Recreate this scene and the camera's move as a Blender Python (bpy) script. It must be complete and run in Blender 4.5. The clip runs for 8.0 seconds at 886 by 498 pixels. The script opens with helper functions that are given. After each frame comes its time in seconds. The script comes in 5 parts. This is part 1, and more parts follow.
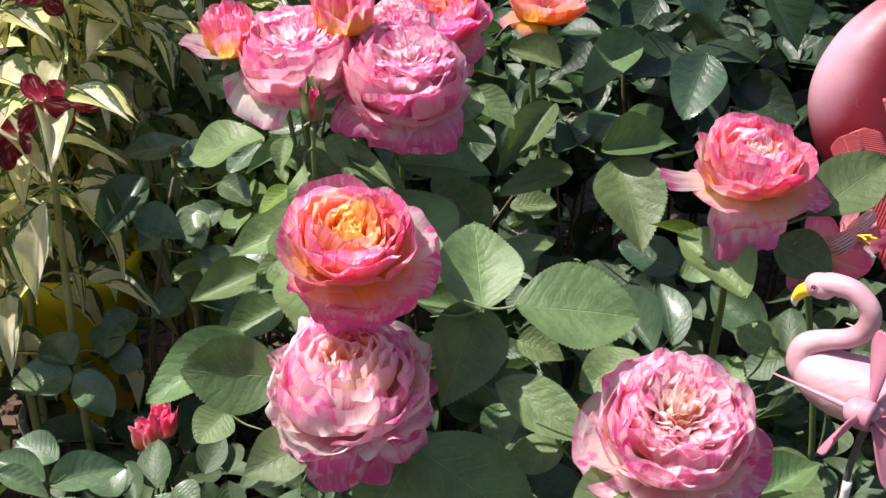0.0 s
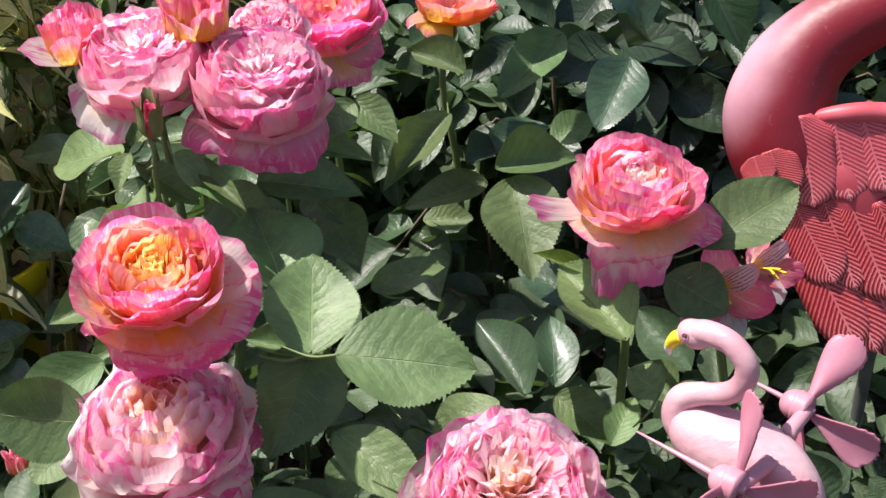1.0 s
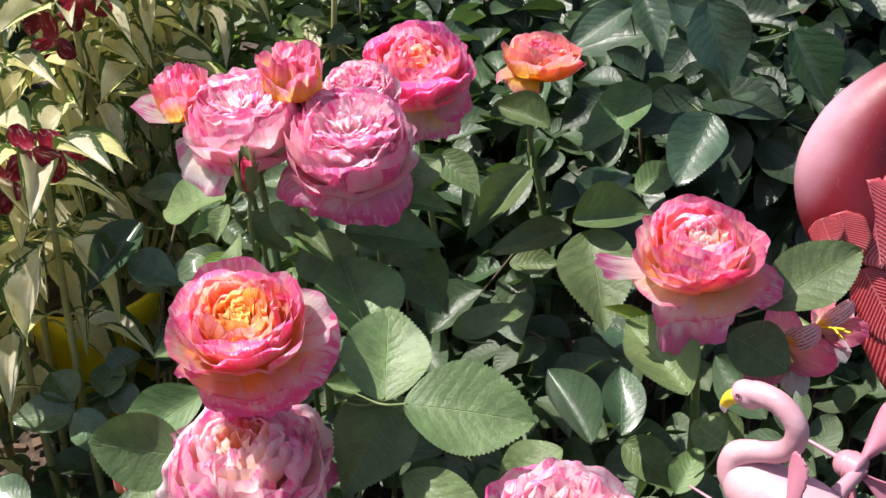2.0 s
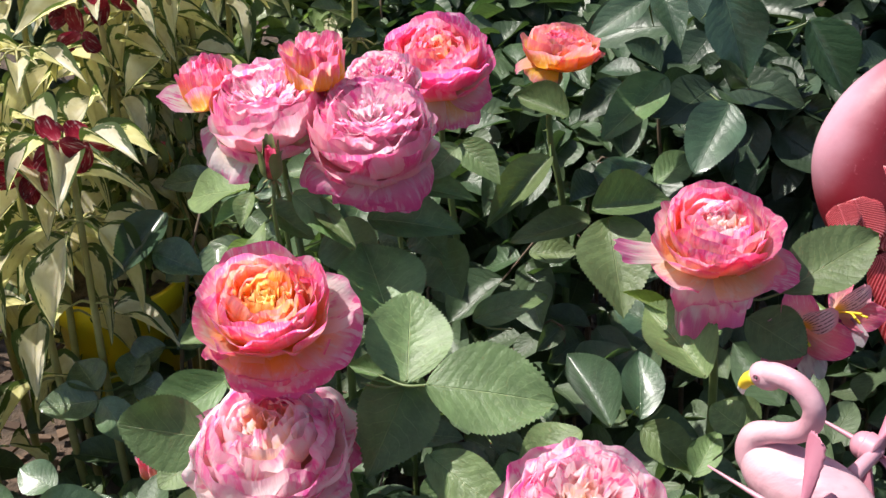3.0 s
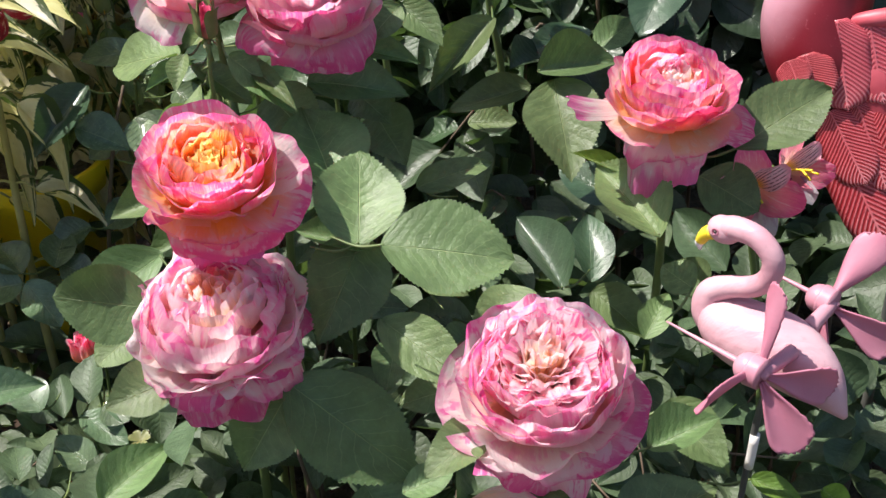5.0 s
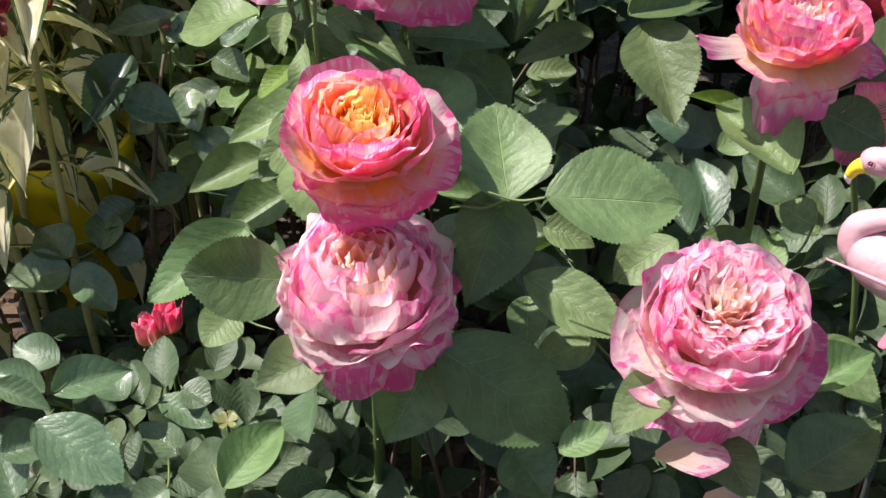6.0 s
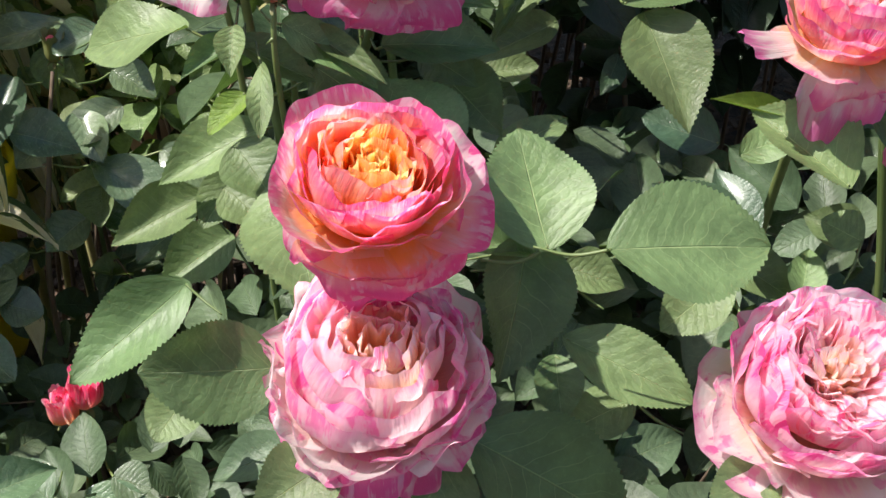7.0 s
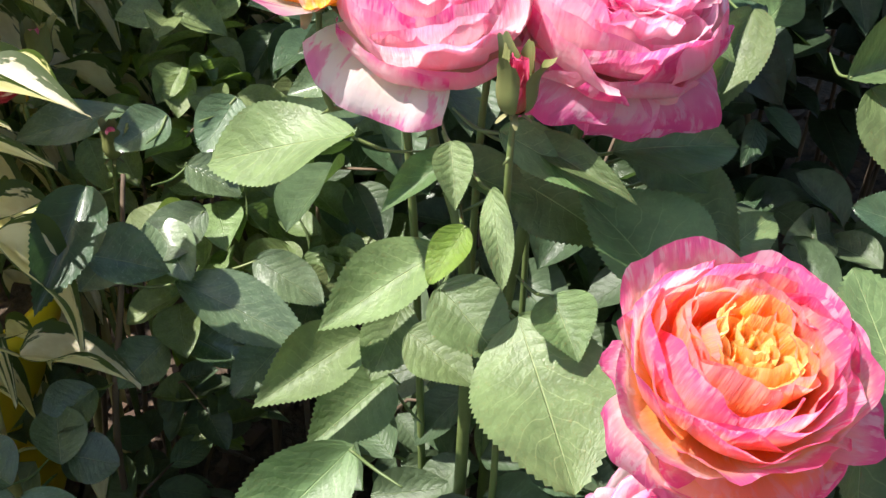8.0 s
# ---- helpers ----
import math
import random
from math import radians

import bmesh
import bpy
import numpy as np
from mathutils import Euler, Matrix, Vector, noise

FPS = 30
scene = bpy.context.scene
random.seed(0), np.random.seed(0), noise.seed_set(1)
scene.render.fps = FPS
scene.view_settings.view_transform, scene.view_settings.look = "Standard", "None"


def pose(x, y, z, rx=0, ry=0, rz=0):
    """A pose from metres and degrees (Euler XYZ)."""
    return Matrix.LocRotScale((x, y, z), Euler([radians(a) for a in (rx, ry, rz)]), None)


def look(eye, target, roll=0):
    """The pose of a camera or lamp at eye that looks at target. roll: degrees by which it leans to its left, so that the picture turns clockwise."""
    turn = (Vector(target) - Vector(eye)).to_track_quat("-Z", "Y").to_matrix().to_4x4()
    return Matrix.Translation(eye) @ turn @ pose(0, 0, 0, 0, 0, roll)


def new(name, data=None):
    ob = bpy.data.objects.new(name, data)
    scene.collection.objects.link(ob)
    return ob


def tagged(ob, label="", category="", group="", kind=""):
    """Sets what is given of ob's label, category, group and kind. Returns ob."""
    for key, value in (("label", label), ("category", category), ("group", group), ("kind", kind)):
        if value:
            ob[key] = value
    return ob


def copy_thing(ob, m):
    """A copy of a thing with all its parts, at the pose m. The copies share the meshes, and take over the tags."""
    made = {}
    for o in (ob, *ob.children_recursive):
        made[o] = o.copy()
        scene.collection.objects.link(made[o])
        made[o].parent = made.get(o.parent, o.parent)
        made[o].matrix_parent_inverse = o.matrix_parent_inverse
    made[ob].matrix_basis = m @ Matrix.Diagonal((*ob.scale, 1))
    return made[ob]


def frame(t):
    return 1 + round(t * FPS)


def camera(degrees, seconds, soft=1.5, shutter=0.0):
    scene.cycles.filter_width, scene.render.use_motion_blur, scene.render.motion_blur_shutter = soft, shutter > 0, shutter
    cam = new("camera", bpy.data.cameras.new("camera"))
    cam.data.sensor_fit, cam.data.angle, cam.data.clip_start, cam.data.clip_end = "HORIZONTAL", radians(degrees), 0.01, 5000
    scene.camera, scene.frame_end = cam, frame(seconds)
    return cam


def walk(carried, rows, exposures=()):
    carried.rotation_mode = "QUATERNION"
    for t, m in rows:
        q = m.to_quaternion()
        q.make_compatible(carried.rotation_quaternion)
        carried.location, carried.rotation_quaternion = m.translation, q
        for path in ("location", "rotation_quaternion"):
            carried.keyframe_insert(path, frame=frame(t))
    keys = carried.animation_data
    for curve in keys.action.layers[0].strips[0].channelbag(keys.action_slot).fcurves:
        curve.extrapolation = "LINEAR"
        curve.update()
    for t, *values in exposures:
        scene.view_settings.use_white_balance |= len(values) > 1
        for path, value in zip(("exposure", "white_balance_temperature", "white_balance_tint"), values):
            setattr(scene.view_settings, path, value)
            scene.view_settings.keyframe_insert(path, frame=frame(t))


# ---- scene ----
cam = camera(39.2, 8.0)
PATH = [
    (0, (0.0556, -0.6547, 1.1599), (0.0668, 0.0048, 0.8030), 1.55),
    (0.5, (0.0906, -0.6146, 1.1431), (0.0893, 0.0392, 0.7757), 1.24),
    (1, (0.1852, -0.5630, 1.1541), (0.1630, 0.0888, 0.7837), 1.00),
    (1.5, (0.2187, -0.5615, 1.1665), (0.1564, 0.0876, 0.7959), 0.02),
    (2, (0.2181, -0.5894, 1.1998), (0.1226, 0.0599, 0.8368), -0.76),
    (2.2, (0.2180, -0.5925, 1.2020), (0.1157, 0.0572, 0.8416), -0.78),
    (3.3, (0.2184, -0.6075, 1.1907), (0.1125, 0.0376, 0.8231), -1.38),
    (3.5, (0.2187, -0.6046, 1.1800), (0.1156, 0.0370, 0.8055), -1.17),
    (3.7, (0.2167, -0.6015, 1.1757), (0.1183, 0.0361, 0.7931), -0.95),
    (4, (0.2137, -0.5975, 1.1650), (0.1228, 0.0359, 0.7737), -0.52),
    (5.3, (0.1651, -0.5989, 1.1638), (0.1327, 0.0216, 0.7437), 0.15),
    (5.5, (0.1313, -0.5971, 1.1597), (0.1107, 0.0223, 0.7374), 0.08),
    (6, (0.0460, -0.5842, 1.1446), (0.0556, 0.0280, 0.7116), -0.33),
    (6.5, (-0.0067, -0.5228, 1.1157), (0.0434, 0.0806, 0.6730), 0.07),
    (7, (-0.0313, -0.4333, 1.0996), (0.0685, 0.1594, 0.6511), 0.88),
    (7.5, (-0.1004, -0.3400, 1.0855), (0.0399, 0.2473, 0.6406), 1.34),
    (8, (-0.1544, -0.2561, 1.0646), (0.0011, 0.3310, 0.6246), 1.35),
]
walk(cam, [(t, look(eye, target, roll)) for t, eye, target, roll in PATH], ((0, 0.76), (6.4, 0.80), (7.2, 0.96), (8, 1.18)))

# ---- world, sun and exposure ----
SUN_FROM = Vector((-0.56, 0.06, 1.0)).normalized()
world = bpy.data.worlds.new("world")
scene.world = world
world.use_nodes = True
wn = world.node_tree.nodes
sky = wn.new("ShaderNodeTexSky")
sky.sky_type = "NISHITA"
sky.sun_disc = False
sky.dust_density = 1.6
sky.ozone_density = 0.4
sky.sun_elevation = math.asin(SUN_FROM.z)
sky.sun_rotation = math.atan2(SUN_FROM.x, SUN_FROM.y)
world.node_tree.links.new(sky.outputs[0], wn["Background"].inputs[0])
wn["Background"].inputs[1].default_value = 0.086
sun_data = bpy.data.lights.new("sun", "SUN")
sun_data.energy = 4.85
sun_data.angle = radians(0.6)
sun_data.color = (1.0, 0.94, 0.88)
sun = new("sun", sun_data)
sun.matrix_world = look(SUN_FROM * 5, (0, 0, 0))

GROUND = 0.2
rng = random.Random(7)


# ---- materials ----
def material(name):
    m = bpy.data.materials.new(name)
    m.use_nodes = True
    return m, m.node_tree.nodes, m.node_tree.links, m.node_tree.nodes["Principled BSDF"]


class Net:
    """Short ways to add nodes to one material."""

    def __init__(self, name):
        self.m, self.n, self.l, self.bsdf = material(name)
        self.out = self.n["Material Output"]

    def link(self, a, b):
        self.l.new(a, b)

    def put(self, socket, value):
        if isinstance(value, bpy.types.NodeSocket):
            self.l.new(value, socket)
        else:
            socket.default_value = value

    def math(self, op, a, b=0.0, c=0.0):
        k = self.n.new("ShaderNodeMath")
        k.operation = op
        for i, v in enumerate((a, b, c)):
            self.put(k.inputs[i], v)
        return k.outputs[0]

    def ramp(self, value, lo, hi):
        k = self.n.new("ShaderNodeMapRange")
        k.interpolation_type = "SMOOTHSTEP"
        self.put(k.inputs[0], value)
        k.inputs[1].default_value, k.inputs[2].default_value = lo, hi
        return k.outputs[0]

    def mix(self, f, a, b, blend="MIX"):
        k = self.n.new("ShaderNodeMix")
        k.data_type, k.blend_type = "RGBA", blend
        self.put(k.inputs[0], f)
        for s, v in ((k.inputs[6], a), (k.inputs[7], b)):
            self.put(s, v if isinstance(v, bpy.types.NodeSocket) else (*v, 1.0))
        return k.outputs[2]

    def uv(self):
        k = self.n.new("ShaderNodeUVMap")
        s = self.n.new("ShaderNodeSeparateXYZ")
        self.link(k.outputs[0], s.inputs[0])
        return s.outputs[0], s.outputs[1]

    def vec(self, x, y, z=0.0):
        k = self.n.new("ShaderNodeCombineXYZ")
        for i, v in enumerate((x, y, z)):
            self.put(k.inputs[i], v)
        return k.outputs[0]

    def noise(self, vector, scale, detail=3.0, rough=0.55):
        k = self.n.new("ShaderNodeTexNoise")
        k.inputs["Scale"].default_value = scale
        k.inputs["Detail"].default_value = detail
        k.inputs["Roughness"].default_value = rough
        if vector is not None:
            self.link(vector, k.inputs["Vector"])
        return k.outputs[0]

    def place(self):
        return self.n.new("ShaderNodeTexCoord").outputs["Object"]

    def world_place(self):
        return self.n.new("ShaderNodeNewGeometry").outputs["Position"]

    def chance(self, island=False):
        if island:
            return self.n.new("ShaderNodeNewGeometry").outputs["Random Per Island"]
        return self.n.new("ShaderNodeObjectInfo").outputs["Random"]

    def bump(self, height, strength, distance):
        k = self.n.new("ShaderNodeBump")
        k.inputs["Strength"].default_value = strength
        k.inputs["Distance"].default_value = distance
        self.link(height, k.inputs["Height"])
        self.link(k.outputs[0], self.bsdf.inputs["Normal"])
        return k.outputs[0]

    def thin(self, colour, share, normal=None):
        """Lets part of the light through a thin leaf or petal."""
        t = self.n.new("ShaderNodeBsdfTranslucent")
        self.put(t.inputs[0], colour)
        if normal is not None:
            self.link(normal, t.inputs["Normal"])
        k = self.n.new("ShaderNodeMixShader")
        k.inputs[0].default_value = share
        self.link(self.bsdf.outputs[0], k.inputs[1])
        self.link(t.outputs[0], k.inputs[2])
        self.link(k.outputs[0], self.out.inputs[0])


def petal_material(name, base, mid, edge, streak, base_reach=0.35, edge_from=0.62, streaks=0.5, density=7.0):
    """base: the claw of the petal; mid: its blade; edge: its rim; streak: the broken stripes that run in from the rim."""
    k = Net(name)
    u, v = k.uv()
    r = k.chance()
    shift = k.math("MULTIPLY", r, 37.0)
    lines = k.noise(k.vec(k.math("MULTIPLY_ADD", u, density, shift), k.math("MULTIPLY", v, 1.0), shift), 1.7, 4.0, 0.62)
    cloud = k.noise(k.vec(k.math("MULTIPLY_ADD", u, 1.6, shift), k.math("MULTIPLY", v, 1.3), shift), 2.1, 3.0)
    reach = k.math("ADD", v, k.math("MULTIPLY_ADD", cloud, 0.44, -0.22))
    c = k.mix(k.ramp(reach, base_reach * 0.30, base_reach * 1.6), base, mid)
    rim = k.ramp(k.math("ADD", reach, k.math("MULTIPLY_ADD", lines, 0.46, -0.23)), edge_from - 0.10, edge_from + 0.20)
    c = k.mix(k.math("MULTIPLY", rim, 0.92), c, edge)
    gate = k.math("MULTIPLY", k.ramp(cloud, 0.36, 0.54), k.ramp(v, 0.30, 0.70))
    band = k.math("MULTIPLY", k.ramp(lines, 0.52, 0.60), gate)
    c = k.mix(k.math("MULTIPLY", band, streaks), c, streak)
    pale = k.math("MULTIPLY", k.ramp(lines, 0.46, 0.36), k.ramp(cloud, 0.60, 0.44))
    c = k.mix(k.math("MULTIPLY", pale, 0.55 * min(1.0, streaks * 1.4)), c, (0.99, 0.91, 0.91))
    tone = k.n.new("ShaderNodeHueSaturation")
    k.link(k.math("MULTIPLY_ADD", r, 0.16, 0.9), tone.inputs["Value"])
    k.link(c, tone.inputs["Color"])
    c = tone.outputs[0]
    k.link(c, k.bsdf.inputs["Base Color"])
    k.bsdf.inputs["Roughness"].default_value = 0.55
    k.bsdf.inputs["Specular IOR Level"].default_value = 0.25
    k.bsdf.inputs["Sheen Weight"].default_value = 0.12
    fine = k.noise(k.vec(k.math("MULTIPLY", u, 16.0), k.math("MULTIPLY", v, 2.0), shift), 2.0, 2.0)
    soft = k.noise(k.vec(k.math("MULTIPLY_ADD", u, 3.0, shift), k.math("MULTIPLY", v, 2.2), shift), 2.0, 2.0)
    nrm = k.bump(k.math("ADD", fine, k.math("MULTIPLY", soft, 2.2)), 0.42, 0.0014)
    k.thin(c, 0.70, nrm)
    return k.m


def leaf_material(name, top, vein, gloss=0.38, island=False, through_share=0.22, fleck=0.25, through_gain=(1.5, 1.75, 0.7)):
    k = Net(name)
    u, v = k.uv()
    r = k.chance(island)
    across = k.math("ABSOLUTE", k.math("MULTIPLY_ADD", u, 2.0, -1.0))
    shift = k.math("MULTIPLY", r, 29.0)
    wob = k.noise(k.vec(k.math("ADD", u, shift), v, shift), 3.0, 2.0)
    phase = k.math("FRACT", k.math("ADD", k.math("SUBTRACT", k.math("MULTIPLY", v, 8.5), k.math("MULTIPLY", across, 2.0)), k.math("MULTIPLY", wob, 1.6)))
    side = k.ramp(k.math("ABSOLUTE", k.math("SUBTRACT", phase, 0.5)), 0.045, 0.0)
    side = k.math("MULTIPLY", side, k.ramp(across, 1.0, 0.35))
    rib = k.ramp(across, 0.020, 0.007)
    swell = k.math("ABSOLUTE", k.math("SINE", k.math("MULTIPLY", phase, math.pi)))
    grain = k.noise(k.vec(k.math("MULTIPLY_ADD", u, 1.0, shift), k.math("MULTIPLY", v, 1.4), shift), 22.0, 4.0, 0.65)
    patch = k.noise(k.vec(k.math("ADD", u, shift), k.math("MULTIPLY", v, 1.5), shift), 4.0, 3.0)
    dark = tuple(x * 0.72 for x in top)
    c = k.mix(k.ramp(patch, 0.3, 0.7), dark, top)
    c = k.mix(k.math("MULTIPLY", k.ramp(grain, 0.5, 0.75), fleck), c, tuple(min(1, x * 1.5 + 0.015) for x in top))
    c = k.mix(k.math("MULTIPLY", side, 0.44), c, vein)
    c = k.mix(k.math("MULTIPLY", rib, 0.75), c, vein)
    tone = k.n.new("ShaderNodeHueSaturation")
    k.link(k.math("MULTIPLY_ADD", r, 0.5, 0.75), tone.inputs["Value"])
    k.link(k.math("MULTIPLY_ADD", k.math("FRACT", k.math("MULTIPLY", r, 7.3)), 0.035, 0.4825), tone.inputs["Hue"])
    k.link(c, tone.inputs["Color"])
    c = tone.outputs[0]
    k.link(c, k.bsdf.inputs["Base Color"])
    k.link(k.math("MULTIPLY_ADD", grain, 0.25, gloss - 0.1), k.bsdf.inputs["Roughness"])
    k.bsdf.inputs["Specular IOR Level"].default_value = 0.5
    k.bsdf.inputs["Coat Weight"].default_value = 0.0 if gloss > 0.35 or island else 0.6
    k.bsdf.inputs["Coat Roughness"].default_value = 0.22
    h = k.math("ADD", k.math("MULTIPLY", k.math("MULTIPLY", swell, patch), 0.26), k.math("MULTIPLY", grain, 0.34))
    h = k.math("SUBTRACT", h, k.math("MULTIPLY", rib, 0.8))
    nrm = k.bump(h, 0.70, 0.0020)
    glow = k.mix(1.0, c, through_gain, "MULTIPLY")
    k.thin(glow, through_share, nrm)
    return k.m


def stem_material(name, a, b, rough=0.5):
    k = Net(name)
    n = k.noise(k.place(), 60.0, 4.0)
    m = k.noise(k.place(), 9.0, 2.0)
    c = k.mix(k.ramp(m, 0.35, 0.65), a, b)
    c = k.mix(k.math("MULTIPLY", k.ramp(n, 0.45, 0.7), 0.35), c, tuple(x * 0.5 for x in a))
    k.link(c, k.bsdf.inputs["Base Color"])
    k.bsdf.inputs["Roughness"].default_value = rough
    k.bump(n, 0.4, 0.0008)
    return k.m


def plastic_material(name, a, b, rough=0.4, soil=0.3, thin=0.0, coat=0.0, strokes=0.0):
    """Moulded plastic with uneven colour, a little weathered dust and fine scratches."""
    k = Net(name)
    big = k.noise(k.place(), 22.0, 3.0)
    fine = k.noise(k.place(), 240.0, 4.0)
    c = k.mix(k.ramp(big, 0.35, 0.68), a, b)
    c = k.mix(k.math("MULTIPLY", k.ramp(fine, 0.58, 0.75), soil), c, tuple(x * 0.6 + 0.05 for x in a))
    k.link(c, k.bsdf.inputs["Base Color"])
    k.link(k.math("MULTIPLY_ADD", big, 0.25, rough - 0.1), k.bsdf.inputs["Roughness"])
    k.bsdf.inputs["Coat Weight"].default_value = coat
    height = k.math("ADD", fine, big)
    if strokes:
        spread = k.n.new("ShaderNodeMapping")
        spread.inputs["Rotation"].default_value = (0.0, 0.5, 0.7)
        spread.inputs["Scale"].default_value = (45.0, 200.0, 120.0)
        k.link(k.place(), spread.inputs["Vector"])
        height = k.math("ADD", height, k.math("MULTIPLY", k.noise(spread.outputs[0], 1.0, 2.0), 6.0 * strokes))
    nrm = k.bump(height, 0.18, 0.0008)
    if thin:
        k.thin(c, thin, nrm)
    return k.m


# rose petals: apricot-hearted, pale striped, coral, magenta-skirted, bud yellow and red
P_HEART = petal_material("petal_heart", (1.0, 0.40, 0.01), (1.0, 0.46, 0.05), (1.0, 0.66, 0.30), (1.0, 0.36, 0.20), 0.6, 0.84, 0.5, 5.0)
P_YELLOW = petal_material("petal_yellow_heart", (1.0, 0.42, 0.01), (1.0, 0.56, 0.06), (1.0, 0.82, 0.36), (1.0, 0.90, 0.55), 0.6, 0.80, 0.5, 5.0)
P_APRICOT = petal_material("petal_apricot", (1.0, 0.48, 0.06), (1.0, 0.58, 0.28), (0.96, 0.34, 0.44), (0.99, 0.72, 0.60), 0.75, 0.86, 0.5, 5.0)
P_HOT = petal_material("petal_hot_pink", (1.0, 0.56, 0.08), (0.99, 0.52, 0.50), (0.93, 0.13, 0.40), (0.99, 0.82, 0.85), 0.58, 0.80, 0.60, 5.0)
P_HOT_OUT = petal_material("petal_hot_pink_outer", (1.0, 0.64, 0.18), (0.98, 0.54, 0.60), (0.92, 0.12, 0.42), (0.99, 0.84, 0.88), 0.45, 0.68, 0.65, 5.0)
# The warm claws of the pale petals also carry bounced light in the folds.
P_PALE = petal_material("petal_pale_striped", (1.0, 0.72, 0.54), (1.0, 0.80, 0.83), (0.94, 0.27, 0.56), (0.92, 0.12, 0.46), 0.50, 0.86, 0.85, 5.0)
P_WHITE = petal_material("petal_white_striped", (1.0, 0.74, 0.56), (1.0, 0.86, 0.87), (0.95, 0.40, 0.62), (0.92, 0.18, 0.50), 0.52, 0.92, 0.70, 5.0)
P_PEACH = petal_material("petal_peach_pale", (1.0, 0.60, 0.26), (1.0, 0.78, 0.62), (0.98, 0.74, 0.78), (0.99, 0.86, 0.82), 0.75, 0.86, 0.5, 5.0)
P_BLUSH = petal_material("petal_blush", (1.0, 0.72, 0.58), (1.0, 0.68, 0.72), (0.92, 0.28, 0.54), (0.99, 0.88, 0.90), 0.30, 0.88, 0.60, 4.0)
# Coral claw, partly for the glow deep between crowded petals.
P_CORE = petal_material("petal_striped_core", (1.0, 0.54, 0.44), (0.99, 0.64, 0.67), (0.99, 0.88, 0.90), (0.94, 0.12, 0.40), 0.72, 0.84, 0.85, 5.0)
P_MAGENTA = petal_material("petal_magenta", (0.99, 0.80, 0.70), (0.96, 0.44, 0.62), (0.90, 0.14, 0.44), (0.99, 0.84, 0.90), 0.40, 0.70, 0.55, 7.0)
P_CORAL = petal_material("petal_coral", (1.0, 0.62, 0.26), (0.99, 0.56, 0.54), (0.93, 0.18, 0.42), (0.99, 0.84, 0.80), 0.58, 0.82, 0.55, 5.0)
P_SKIRT = petal_material("petal_cream_magenta", (0.99, 0.80, 0.40), (0.98, 0.76, 0.78), (0.90, 0.18, 0.50), (0.93, 0.30, 0.58), 0.34, 0.76, 0.60, 5.0)
P_BUD = petal_material("petal_bud_yellow", (0.99, 0.62, 0.03), (0.98, 0.60, 0.30), (0.91, 0.20, 0.42), (0.98, 0.80, 0.80), 0.75, 0.76, 0.6, 5.0)
P_SALMON = petal_material("petal_salmon_yellow", (1.0, 0.56, 0.02), (1.0, 0.54, 0.26), (0.95, 0.30, 0.40), (0.99, 0.80, 0.70), 0.85, 0.80, 0.4, 5.0)
P_RED = petal_material("petal_bud_red", (0.93, 0.62, 0.42), (0.92, 0.24, 0.32), (0.87, 0.08, 0.24), (0.97, 0.62, 0.62), 0.5, 0.6, 0.4, 5.0)

LEAF = leaf_material("rose_leaf", (0.144, 0.216, 0.086), (0.29, 0.37, 0.17), 0.40)
LEAF_YOUNG = leaf_material("young_rose_leaf", (0.19, 0.29, 0.05), (0.32, 0.42, 0.13), 0.40, through_share=0.34)
LEAF_GLOSSY = leaf_material("glossy_leaf", (0.06, 0.115, 0.06), (0.17, 0.23, 0.14), 0.30)
LEAF_SHINY = leaf_material("shiny_rose_leaf", (0.124, 0.187, 0.100), (0.26, 0.33, 0.18), 0.22)
LEAF_FILL = leaf_material("bush_leaf", (0.090, 0.134, 0.070), (0.17, 0.23, 0.11), 0.40, island=True)
# Hedge and back leaf colours are darkened to stand in for shade.
LEAF_HEDGE_SHADED = leaf_material("hedge_leaf_shaded", (0.040, 0.068, 0.036), (0.10, 0.14, 0.08), 0.30, island=True, through_share=0.14)
LEAF_BACK_SHADED = leaf_material("back_rose_leaf_shaded", (0.066, 0.108, 0.052), (0.14, 0.20, 0.10), 0.30, island=True)
# Leaf colour lightened to stand in for sun on the left foliage.
LEAF_MID_LIT = leaf_material("mid_green_leaf_lit", (0.185, 0.25, 0.105), (0.26, 0.33, 0.16), 0.27, island=True, through_share=0.3)
LEAF_FRESH = leaf_material("fresh_leaf", (0.16, 0.24, 0.035), (0.24, 0.32, 0.09), 0.38, island=True, through_share=0.35)
STEM = stem_material("rose_stem_green", (0.10, 0.15, 0.045), (0.15, 0.19, 0.06))
STEM_WOOD = stem_material("woody_stem", (0.10, 0.07, 0.045), (0.17, 0.12, 0.08), 0.8)
STEM_PALE = stem_material("pale_stalk", (0.30, 0.29, 0.10), (0.42, 0.38, 0.17), 0.5)
SEPAL = stem_material("sepal_green", (0.13, 0.17, 0.05), (0.22, 0.18, 0.08), 0.5)


